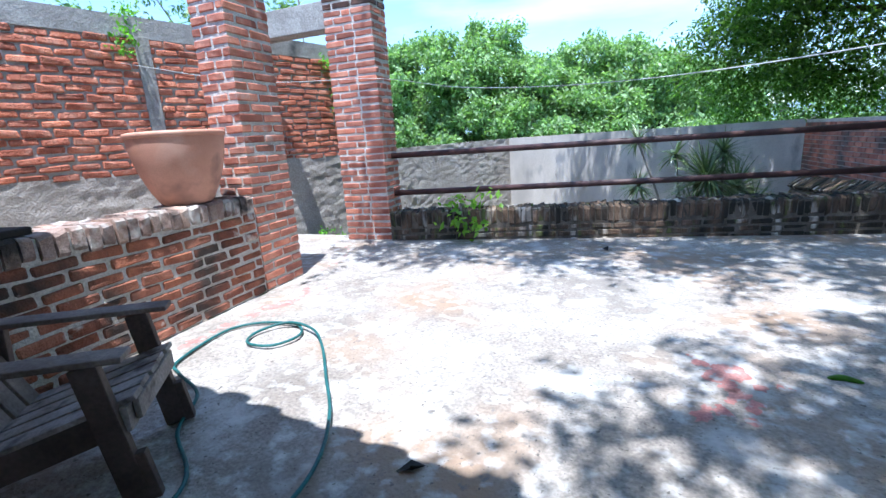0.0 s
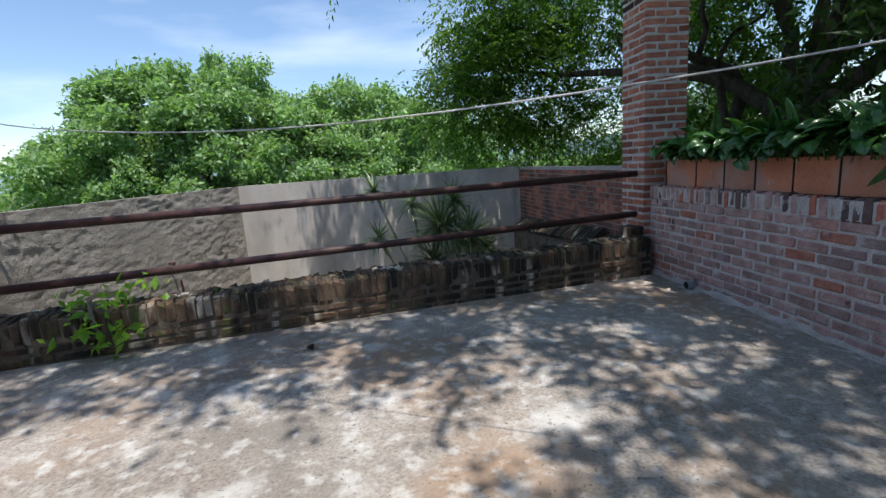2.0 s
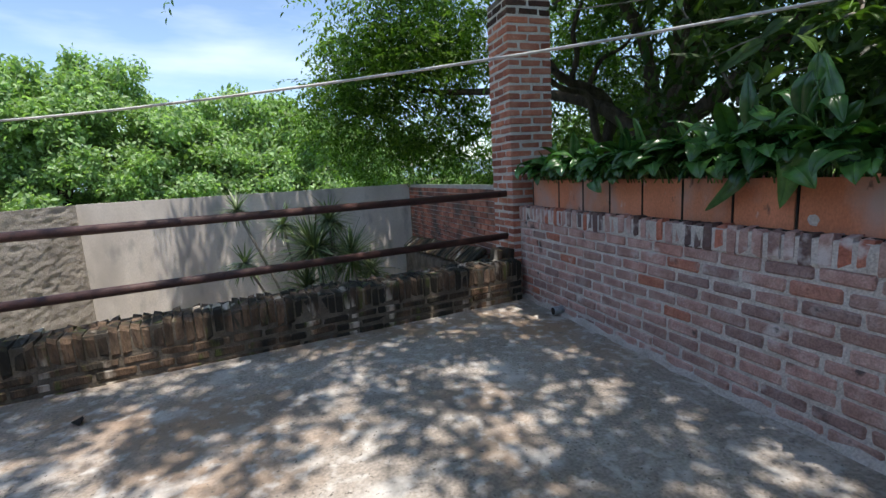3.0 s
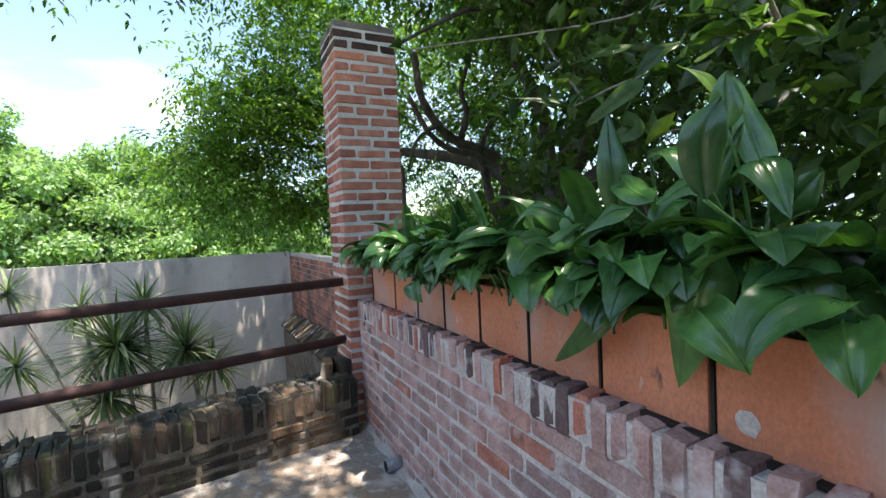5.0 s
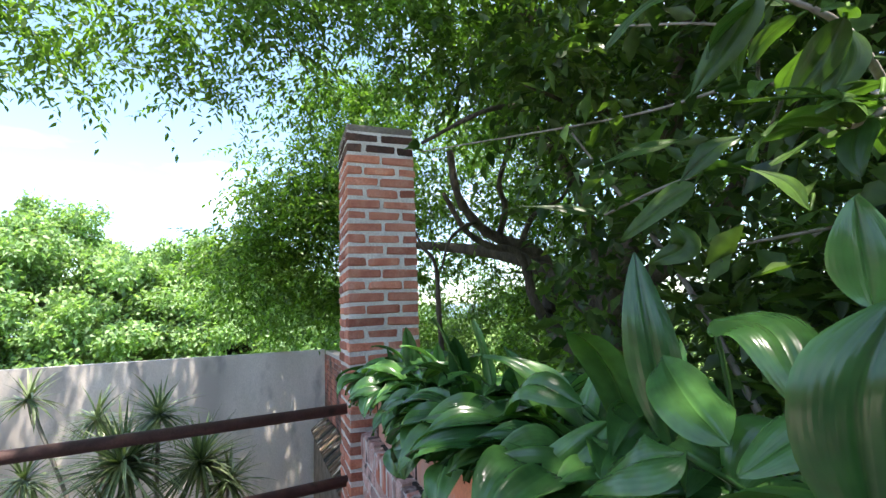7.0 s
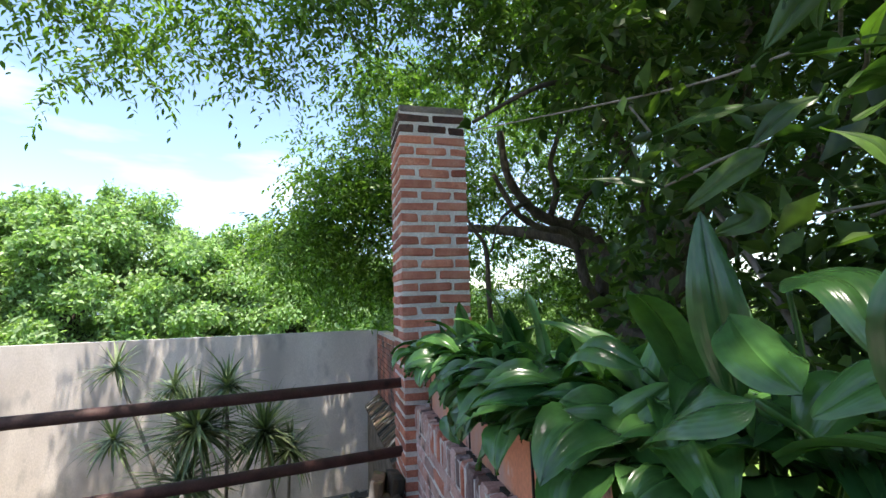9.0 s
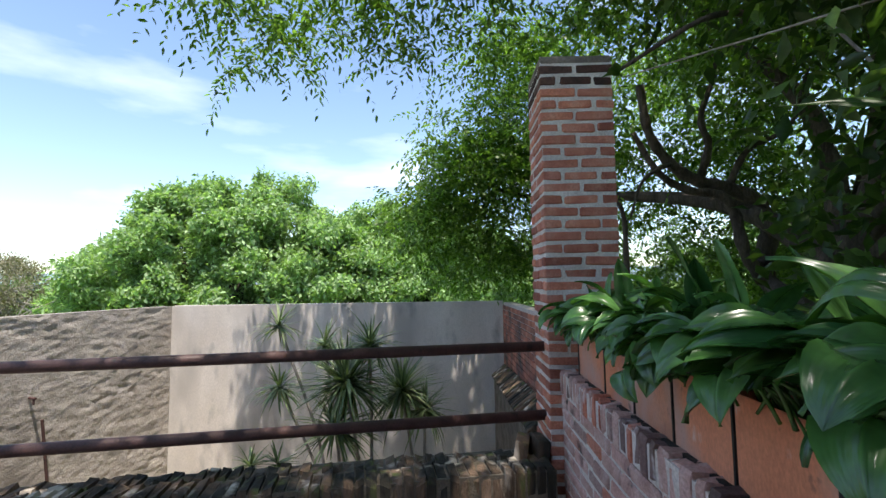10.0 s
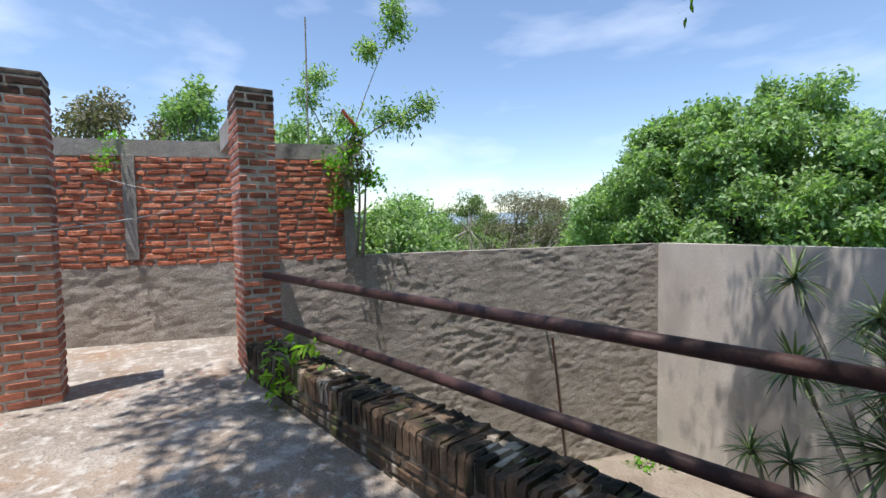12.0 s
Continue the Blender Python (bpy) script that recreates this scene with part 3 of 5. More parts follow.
tagged(ob, kind="stuff")


# ---- trees ----
def leaf_cloud(name, centres, radii, counts, size, material, parent, key, flat=0.75, shell=0.55, aspect=0.5, droop=0.25, spray=1, label=""):
    """A crown: many folded leaves about clump centres. Sprays put several leaves on one twig end."""
    rng = np.random.default_rng(key)
    P, O = [], []
    for (cx, cy, cz), r, n in zip(centres, radii, counts):
        d = rng.normal(size=(n, 3))
        d /= np.linalg.norm(d, axis=1)[:, None]
        rad = r * (shell + (1 - shell) * rng.random(n)) * (0.8 + 0.35 * rng.random(n))
        p = d * rad[:, None]
        p[:, 2] *= flat
        P.append(p + (cx, cy, cz))
        O.append(d)
    P, O = np.concatenate(P), np.concatenate(O)
    if spray > 1:
        P = np.repeat(P, spray, axis=0) + rng.normal(scale=size * 0.8, size=(len(P) * spray, 3))
        O = np.repeat(O, spray, axis=0)
    n = len(P)
    along = O * 0.7 + rng.normal(size=(n, 3)) * 0.6
    along[:, 2] -= droop
    along /= np.linalg.norm(along, axis=1)[:, None]
    side = np.cross(along, rng.normal(size=(n, 3)) * 0.6 + (0, 0, 1))
    side /= np.linalg.norm(side, axis=1)[:, None] + 1e-9
    nrm = np.cross(side, along)
    ln = size * (0.6 + 0.8 * rng.random(n))[:, None]
    w = ln * aspect * 0.5
    V = np.empty((n, 4, 3), np.float32)
    V[:, 0] = P - along * ln * 0.5
    V[:, 1] = P + side * w + nrm * w * 0.35
    V[:, 2] = P + along * ln * 0.5 - nrm * ln * 0.08
    V[:, 3] = P - side * w + nrm * w * 0.35
    me = bpy.data.meshes.new(name)
    me.vertices.add(n * 4)
    me.vertices.foreach_set("co", V.ravel())
    me.loops.add(n * 6)
    idx = np.arange(n, dtype=np.int32)[:, None] * 4 + np.array([0, 1, 2, 0, 2, 3], np.int32)
    me.loops.foreach_set("vertex_index", idx.ravel())
    me.polygons.add(n * 2)
    me.polygons.foreach_set("loop_start", np.arange(0, n * 6, 3, dtype=np.int32))
    me.update(calc_edges=True)
    me.materials.append(material)
    ob = part(name, me, None, parent, label)
    return ob


def spray_cloud(name, centres, radii, twigs, leaflets, size, material, parent, key, aspect=0.42, droop=0.35, spread=0.5, fine=True, label=""):
    """A crown of leafy twigs: each twig leaves its clump outwards, droops, and carries leaves on both sides and one at its end."""
    rng = np.random.default_rng(key)
    up = np.array((0.0, 0.0, 1.0))
    C, R = np.repeat(np.array(centres, float), twigs, axis=0), np.repeat(np.array(radii, float), twigs)
    n, m = len(C), leaflets

    def unit(v):
        return v / (np.linalg.norm(v, axis=-1, keepdims=True) + 1e-9)

    d = unit(rng.normal(size=(n, 3)) * (1, 1, spread))
    base = C + rng.normal(scale=0.32, size=(n, 3)) * R[:, None]
    L = (R * (0.6 + 0.6 * rng.random(n)))[:, None, None]
    t = np.linspace(0.15, 1.0, m)[None, :, None]
    pos = base[:, None] + d[:, None] * L * t - up * droop * L * t ** 2
    tan = unit(d[:, None] - 2 * droop * up * t + np.zeros((n, m, 3)))
    lift = unit(up + rng.normal(scale=0.4, size=(n, 1, 3)))
    side = unit(np.cross(tan, lift + np.zeros((n, m, 3))))
    sign = np.where(np.arange(m) % 2, 1.0, -1.0)[None, :, None] * np.where(np.arange(m) == m - 1, 0.0, 1.0)[None, :, None]
    along = unit(tan * 0.55 + side * sign * 0.85 + rng.normal(scale=0.22, size=(n, m, 3)) - up * 0.18).reshape(-1, 3)
    P, n = pos.reshape(-1, 3), n * m
    across = unit(np.cross(along, up + rng.normal(scale=0.38, size=(n, 3))))
    nrm = np.cross(across, along)
    ln = (size * (0.65 + 0.6 * rng.random(n)))[:, None]
    w = ln * aspect * 0.5
    tip = P + along * ln - nrm * ln * 0.10
    if fine:
        a, b = P + along * ln * 0.34 + nrm * w * 0.3, P + along * ln * 0.70 + nrm * w * 0.15
        V = np.stack((P, a + across * w, b + across * w * 0.72, tip, b - across * w * 0.72, a - across * w), axis=1)
        tri = (0, 1, 5, 1, 2, 4, 1, 4, 5, 2, 3, 4)
    else:
        a = P + along * ln * 0.45 + nrm * w * 0.3
        V = np.stack((P, a + across * w, tip, a - across * w), axis=1)
        tri = (0, 1, 2, 0, 2, 3)
    me = bpy.data.meshes.new(name)
    me.vertices.add(V.shape[0] * V.shape[1])
    me.vertices.foreach_set("co", V.astype(np.float32).ravel())
    me.loops.add(n * len(tri))
    me.loops.foreach_set("vertex_index", (np.arange(n, dtype=np.int32)[:, None] * V.shape[1] + np.array(tri, np.int32)).ravel())
    me.polygons.add(n * len(tri) // 3)
    me.polygons.foreach_set("loop_start", np.arange(0, n * len(tri), 3, dtype=np.int32))
    me.update(calc_edges=True)
    me.materials.append(material)
    return part(name, me, None, parent, label)


def limbs(bm, start, ways, radius, sides=8):
    """Tapered branches: each way is a list of points off start."""
    for pts in ways:
        line = spline([start] + pts, 6) if len(pts) > 1 else [Vector(start), Vector(pts[0])]
        r = [radius * (1 - 0.8 * i / (len(line) - 1)) for i in range(len(line))]
        tube(bm, line, r, sides)


def dome(rng, centre, rx, ry, rz, count, low=-0.1, fill=0.0):
    """Clump centres over a domed crown."""
    out = []
    while len(out) < count:
        d = Vector([rng.gauss(0, 1) for _ in range(3)]).normalized()
        if d.z < low:
            continue
        k = rng.uniform(0.72, 1.0) if not fill else (0.90 + 0.26 * noise.noise(d * 2.3 + Vector((centre[0], 1.7, 0)))) * (1 - fill * rng.random() ** 2)
        out.append((centre[0] + d.x * rx * k, centre[1] + d.y * ry * k, centre[2] + d.z * rz * k))
    return out


def tree(name, base, label, trunk_r, trunk_top, crown_c, rx, ry, rz, clumps, clump_r, leaves, size, leaf, bark, key, low=-0.2, spray=1, aspect=0.5, category="tree", flat=0.75, fill=0.0):
    rng = random.Random(key)
    t = tagged(new(name), label, category)
    t.location = base
    inv = Matrix.Translation(-Vector(base))
    cs = dome(rng, crown_c, rx, ry, rz, clumps, low, fill)
    bm = bmesh.new()
    b, top = Vector(base), Vector(trunk_top)
    tube(bm, spline([b, b.lerp(top, 0.5) + Vector((rng.uniform(-.2, .2), rng.uniform(-.2, .2), 0)), top], 6), [trunk_r * (1 - 0.035 * i) for i in range(13)], 10)
    for cpt in cs[:: max(1, len(cs) // 14)]:
        e = Vector(cpt)
        mid = top.lerp(e, 0.5) + Vector((rng.uniform(-.3, .3), rng.uniform(-.3, .3), rng.uniform(0, .4)))
        limbs(bm, top, [[mid, e]], trunk_r * 0.45, 6)
    bmesh.ops.transform(bm, matrix=inv, verts=bm.verts)
    part("trunk", bm, bark, t, smooth=True)
    rel = [(x - base[0], y - base[1], z - base[2]) for x, y, z in cs]
    rr = [clump_r * rng.uniform(0.7, 1.25) for _ in cs]
    leaf_cloud("crown", rel, rr, [max(8, int(leaves / len(cs)))] * len(cs), size, leaf, t, key, spray=spray, aspect=aspect, flat=flat)
    return t


# broad bright tree beyond the back wall, of many rounded clumps
tree("broad_tree", (-7.8, 33.0, -2.85), "broad dense bright green tree behind the yard wall", 0.45, (-7.8, 33.0, 0.2),
     (-7.8, 33.0, 0.2), 11.3, 7.6, 8.3, 620, 0.85, 44000, 0.29, M["bush_leaf"], M["bark"], 11, -0.45, 5, 0.5, flat=0.6, fill=0.45)
tree("broad_tree", (2.4, 37.0, -2.85), "lower broad green tree joining the larger one", 0.4, (2.4, 37.0, 0.0),
     (2.4, 37.0, 0.0), 10.0, 7.0, 7.3, 440, 0.9, 27000, 0.31, M["bush_leaf"], M["bark"], 12, -0.45, 5, 0.5, flat=0.6, fill=0.45)

# great shade tree beyond the planter wall
shade = tagged(new("shade_tree"), "large dark green shade tree with crooked limbs over the terrace", "tree")
SB = Vector((10.4, 8.6, -2.85))
shade.location = SB
bm = bmesh.new()
fork = Vector((10.2, 8.6, 1.6))
tube(bm, spline([SB, SB + Vector((0.15, 0, 2.2)), fork], 6), [0.30 - 0.008 * i for i in range(13)], 12)
LIMB_WAYS = [
    [(9.8, 9.8, 2.5), (9.0, 11.5, 3.0), (7.6, 13.5, 3.4), (6.2, 14.0, 4.0)],
    [(9.9, 7.6, 3.4), (8.6, 7.4, 4.9), (6.6, 7.4, 5.6), (5.0, 7.4, 5.4)],
    [(10.0, 7.0, 3.6), (8.8, 4.8, 5.8), (7.2, 2.0, 9.0), (5.4, 0.4, 11.8)],
    [(10.6, 6.6, 3.0), (10.2, 4.0, 5.2), (9.4, 1.0, 9.2), (8.8, -0.5, 11.5)],
    [(10.6, 9.4, 3.6), (9.6, 10.0, 5.4), (8.0, 10.0, 6.8)],
    [(11.4, 9.4, 3.4), (12.6, 10.6, 5.0), (13.5, 11.0, 6.0)],
]
# crooked low limbs, each a bent line with its own girth
CROOKED = [
    ([(10.2, 8.6, 0.9), (9.95, 9.5, 1.5), (10.08, 9.6, 2.16), (9.95, 9.6, 2.53), (9.58, 9.6, 2.73), (9.24, 9.6, 2.82), (8.9, 9.6, 3.02), (8.57, 9.55, 3.45), (8.45, 9.5, 4.1)], 0.13),
    ([(9.9, 9.5, 1.5), (9.65, 9.45, 1.9), (9.55, 9.45, 2.4), (9.37, 9.45, 2.62), (9.0, 9.5, 2.7), (8.6, 9.4, 2.9), (8.25, 9.3, 3.4)], 0.085),
    ([(8.4, 9.8, -0.5), (8.26, 9.7, 1.6), (8.2, 9.6, 2.4), (8.0, 9.6, 2.72), (7.7, 9.6, 3.3)], 0.045),
    ([(9.2, 9.6, 2.8), (9.36, 9.6, 3.3), (9.28, 9.6, 3.7), (9.5, 9.6, 4.4), (9.3, 9.5, 5.2)], 0.06),
    ([(8.9, 9.6, 3.0), (8.7, 9.4, 3.0), (8.3, 9.2, 2.75), (8.1, 9.1, 2.3)], 0.035),
    ([(9.58, 9.6, 2.73), (9.8, 9.5, 3.2), (10.3, 9.4, 3.5), (10.5, 9.3, 4.2)], 0.05),
    ([(9.0, 8.2, 4.2), (8.4, 7.3, 3.75), (7.7, 6.7, 3.35), (7.2, 6.9, 3.1)], 0.035),
    ([(9.4, 7.4, 3.9), (8.9, 6.6, 3.55), (8.3, 6.2, 3.2), (7.6, 5.9, 3.15)], 0.03),
]
for way, girth in CROOKED:
    line = spline(way, 6)
    tube(bm, line, [girth * (1 - 0.6 * i / (len(line) - 1)) * (1 + 0.10 * math.sin(i * 1.9)) for i in range(len(line))], 8)
limbs(bm, fork, LIMB_WAYS, 0.15)
bmesh.ops.transform(bm, matrix=Matrix.Translation(-SB), verts=bm.verts)
part("trunk", bm, M["bark"], shade, "dark crooked trunk and limbs", smooth=True)
rng = random.Random(21)
def crown_boxes(regions, key):
    out = []
    r = random.Random(key)
    for x0, x1, y0, y1, z0, z1, n in regions:
        for _ in range(n):
            out.append((r.uniform(x0, x1) - SB.x, r.uniform(y0, y1) - SB.y, r.uniform(z0, z1) - SB.z))
    return out
far = crown_boxes([(7.6, 14, 10.5, 16.5, 3.6, 7.5, 84), (8.5, 14, 11.5, 16.5, -0.5, 3.6, 60), (8, 14, 7.5, 11, 4.4, 8, 44), (9.0, 16.0, 14.0, 18.0, -1.5, 3.5, 50), (9.6, 13.0, 10.0, 13.0, 1.2, 4.4, 30), (9.5, 12.5, 9.0, 12.0, 4.8, 7.5, 22), (4.7, 6.3, 12.5, 15.0, 2.0, 3.7, 11), (5.6, 7.2, 12.5, 15.0, 1.9, 5.2, 42), (6.6, 9.0, 12.5, 15.5, 1.9, 7.5, 84), (5.6, 8.8, 14.3, 16.5, -0.3, 2.0, 14), (10.5, 16, 4, 10, -1, 5, 60)], 22)
spray_cloud("crown", far, [0.75 * rng.uniform(0.7, 1.3) for _ in far], 26, 13, 0.12, M["tree_leaf"], shade, 23)
# the high crown, out of sight, that dapples the terrace
high = crown_boxes([(4.1, 7.6, -0.8, 4.1, 7.0, 9.0, 82), (7.6, 9.6, -1.3, 2.7, 6.6, 8.4, 36), (7.6, 9.6, 2.7, 5.2, 6.6, 8.4, 12), (8.4, 12.1, -1.8, 7.7, 7.0, 9.5, 90), (9.1, 17.1, -2.2, 8.7, 6.5, 9.5, 90), (3.7, 5.2, -0.9, 0.2, 7.5, 9.0, 14), (0.7, 4.6, 2.6, 4.0, 7.5, 9.0, 32), (4.5, 7.1, 3.1, 5.1, 8.0, 9.5, 18), (5.9, 7.6, 0.0, 2.9, 7.0, 9.0, 12), (6.9, 8.2, 4.2, 6.0, 8.6, 10.6, 26)], 24)
# a gap in the crown lets the sun onto the middle of the terrace
high = [c for c in high if abs(c[0] + SB.x - 5.0) > 0.55 or abs(c[1] + SB.y - 2.0) > 0.6]
spray_cloud("crown", high, [0.6 * rng.uniform(0.6, 1.3) for _ in high], 11, 10, 0.16, M["tree_leaf"], shade, 25, fine=False)
# dense crown layer added to block light; its leaves carry the shaded tone
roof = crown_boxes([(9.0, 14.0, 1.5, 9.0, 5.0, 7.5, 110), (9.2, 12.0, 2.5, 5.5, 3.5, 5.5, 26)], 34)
spray_cloud("crown", roof, [0.75 * rng.uniform(0.7, 1.3) for _ in roof], 16, 12, 0.16, M["leaf_in_shade"], shade, 35, fine=False)
over = crown_boxes([(5.2, 8.0, 4.4, 10.0, 7.5, 10.0, 80), (6.4, 8.2, 5.0, 6.8, 6.4, 8.5, 8), (2.6, 6.0, 10.0, 11.5, 7.0, 8.5, 22), (4.6, 7.6, 10.2, 11.4, 6.8, 8.5, 16), (5.8, 9.5, 8.5, 13.0, 8.0, 10.2, 30)], 30)
spray_cloud("crown", over, [0.6 * rng.uniform(0.6, 1.3) for _ in over], 13, 11, 0.14, M["tree_leaf"], shade, 31, fine=False)
near = crown_boxes([(3.4, 9.0, 6.8, 8.8, 4.1, 5.6, 92)], 26)
spray_cloud("crown", near, [0.5 * rng.uniform(0.7, 1.3) for _ in near], 18, 14, 0.088, M["tree_leaf"], shade, 27, aspect=0.36, droop=0.6)
# inner crown, shade painted in by the darker leaf colour
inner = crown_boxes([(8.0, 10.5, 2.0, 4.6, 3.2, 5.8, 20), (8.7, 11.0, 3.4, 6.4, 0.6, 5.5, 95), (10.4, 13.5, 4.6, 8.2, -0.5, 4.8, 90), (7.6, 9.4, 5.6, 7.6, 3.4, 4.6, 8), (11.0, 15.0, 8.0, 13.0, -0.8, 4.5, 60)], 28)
spray_cloud("crown", inner, [0.55 * rng.uniform(0.7, 1.3) for _ in inner], 17, 12, 0.13, M["leaf_in_shade"], shade, 29, droop=0.5)

# far trees and bushes of the meadow
for i, (x, y, s, leafm) in enumerate(((-51.2, 53.8, 2.1, "dry_twig"), (-48.2, 57.1, 2.0, "dry_twig"), (-55.7, 48.1, 1.9, "far_leaf"), (-12.8, 13.4, 0.95, "bush_leaf"), (-16.5, 15.8, 1.1, "bush_leaf"), (-15, 11.5, 1.1, "far_leaf"),
                                      (-23, 20, 1.1, "bush_leaf"), (-13, 7.5, 1.55, "far_leaf"), (-62, 72, 1.9, "far_leaf"), (-75, 62, 1.9, "far_leaf"), (14, 40, 1.6, "bush_leaf"), (24, 30, 1.6, "bush_leaf"), (-29, 24, 0.9, "bush_leaf"))):
    tree("meadow_tree", (x, y, -2.85), "grey-brown scrubby tree in the meadow" if leafm == "dry_twig" else "scrubby green tree in the meadow", 0.2 * s, (x, y, 0.3 * s), (x, y, -0.7), 2.9 * s, 2.9 * s, 3.6 * s,
         46, 0.75 * s, 3600, 0.24 if s < 1.3 else 0.3, M[leafm], M["bark_pale"], 40 + i, -0.6, 3)
for x, y, zc, r, rz, leafm, key in ((-14.8, 3.9, 4.2, 2.2, 2.4, "dry_twig", 61), (-12.6, 6.0, 4.0, 0.9, 2.6, "bush_leaf", 62), (-9.6, 8.6, 2.6, 1.6, 2.3, "bush_leaf", 63), (-11.5, 7.4, 2.4, 1.4, 2.4, "bush_leaf", 64), (-16.0, 1.8, 2.6, 2.6, 2.4, "far_leaf", 65)):
    tree("meadow_tree", (x, y, -2.85), "grey-brown scrubby tree behind the boundary wall" if leafm == "dry_twig" else "light green tree behind the boundary wall", 0.16, (x, y, zc - 1.2), (x, y, zc), r, r, rz,
         26, 0.5, 2200, 0.17, M[leafm], M["bark_pale"], key, -0.7, 3)
# bare pale dead shrubs
rd = random.Random(77)
for i, (x, y, h) in enumerate(((-8.6, 15.2, 3.6), (-10.2, 17.6, 3.4), (-11.2, 20.0, 3.6), (-7.8, 17.0, 3.0), (-12.5, 18.0, 3.2), (-9.5, 12.6, 2.8))):
    t = tagged(new("dead_shrub"), "bare pale dead shrub with forked branches", "shrub")
    t.location = (x, y, -2.85)
    bm = bmesh.new()
    for k in range(9):
        e = Vector((rd.uniform(-1.3, 1.3), rd.uniform(-1.3, 1.3), h * rd.uniform(0.75, 1.2)))
        mid = Vector((e.x * 0.3, e.y * 0.3, e.z * 0.5))
        limbs(bm, (0, 0, 0), [[mid, e]], 0.06, 5)
        limbs(bm, mid, [[mid.lerp(e, 0.5) + Vector((rd.uniform(-.4, .4), rd.uniform(-.4, .4), 0.2)), e + Vector((rd.uniform(-.7, .7), rd.uniform(-.7, .7), -0.2))]], 0.035, 5)
    part("brushwood", bm, M["bark_pale"], t, smooth=True)
# undergrowth below the terrace level, beyond the boundary wall
beds = [(rd.uniform(-14, -2.8), 0, rd.uniform(-2.6, -1.6)) for _ in range(70)]
beds = [(x, rd.uniform(9.5, 24) if x > -9 else rd.uniform(11, 26), z) for x, _, z in beds]
ob = leaf_cloud("undergrowth", beds, [rd.uniform(0.6, 1.2) for _ in beds], [70] * len(beds), 0.2, M["bush_leaf"], None, 78, shell=0.3, spray=3)
tagged(ob, "tangled green weeds covering the meadow edge", "undergrowth", kind="stuff")
# hills on the horizon, distance haze painted as a blue tone
bm = bmesh.new()
prev = None
for i in range(61):
    a = radians(90 + 80 - i * 4)
    h = 46 + 40 * noise.fractal(Vector((i * 0.23, 3.1, 0)), 0.8, 2.0, 4)
    x, y = 1400 * math.cos(a), 1400 * math.sin(a)
    cur = (bm.verts.new((x, y, -4)), bm.verts.new((x * 1.05, y * 1.05, max(12, h))))
    if prev:
        bm.faces.new((prev[0], prev[1], cur[1], cur[0]))
    prev = cur
setting("backdrop", bm, M["hill"], "hills on the horizon with blue distance haze put into their colour", "hills")


# ---- porch behind the walk ----
def eave(x):
    return 1.19 - 0.15 * (x - 1.07)


porch = setting("ceiling_porch", prism([(-2.4, -3.8), (6.6, -3.8), (6.6, eave(6.6)), (-2.4, eave(-2.4))], 2.55, 2.72), M["house_wall"], "plain porch roof slab of the house", "roof")
for i in range(36):
    x = -2.3 + 0.245 * i
    bm = bmesh.new()
    tube(bm, [(x, eave(x) - 0.75, 2.78), (x, eave(x) + 0.01 - 0.02 * (i % 3), 2.78)], 0.10, 8)
    part("roof_tile", bm, M["roof_tile"], porch)
bm = bmesh.new()
box(bm, -4.5, 9.0, -4.0, -3.8, -0.2, 3.2)
setting("wall_house", bm, M["house_wall"], "plain house wall behind the porch", "house wall")


# ---- planters and their plants ----
def planter_box(y0, y1, key):
    t = tagged(new("planter"), "terracotta planter box with dark joints on the brick wall", "planter", "planters on the wall")
    t.location = (6.74, y0, 0.925)
    w = y1 - y0 - 0.012
    bm = bmesh.new()
    box(bm, 0, 0.31, 0, w, 0, 0.29, 0.008)
    top = [f for f in bm.faces if f.normal.z > 0.9 and f.calc_center_median().z > 0.28]
    ins = bmesh.ops.inset_region(bm, faces=top, thickness=0.028)
    bmesh.ops.translate(bm, vec=(0, 0, -0.05), verts=list({v for f in top for v in f.verts}))
    part("box", bm, M["terracotta"], t)
    bm = bmesh.new()
    box(bm, 0.03, 0.28, 0.03, w - 0.03, 0.235, 0.262, 0.006)
    part("soil", bm, M["soil"], t, "dark potting soil")
    bm = bmesh.new()
    box(bm, -0.004, 0.02, w + 0.001, w + 0.011, 0, 0.285)
    part("joint", bm, M["black"], t, "black joint strip")
    return t


def blade(bm, uv, pts, sides, width, fold, wave, curl=0.0):
    """A broad pointed blade along pts: folded at the midrib, cambered, with a wavy rim. sides: the way across at each point."""
    rows, n = [], len(pts) - 1
    for i, p in enumerate(pts):
        q = i / n
        w = width * 0.5 * (math.sin(math.pi * q ** 0.82) ** 0.78 if 0 < q < 1 else 0.0) + 0.0012
        tan = (pts[min(i + 1, n)] - pts[max(i - 1, 0)]).normalized()
        nrm = sides[i].cross(tan).normalized()
        row = []
        for k in (-1, -0.72, -0.38, -0.1, 0, 0.1, 0.38, 0.72, 1):
            a = abs(k)
            lift = w * (fold * a - (fold * 0.75 + curl) * a * a) + 0.010 * a * math.sin(q * 8 + wave + k * 1.7) * min(1, width / 0.14) - (0.004 if k == 0 else 0)
            v = bm.verts.new(p + sides[i] * (k * w) + nrm * lift)
            row.append((v, k, q))
        rows.append(row)
    for r, t in zip(rows, rows[1:]):
        for k in range(8):
            ring = (r[k], t[k], t[k + 1], r[k + 1])
            f = bm.faces.new([v[0] for v in ring])
            for loop, (_, u, q) in zip(f.loops, ring):
                loop[uv].uv = (u, q)


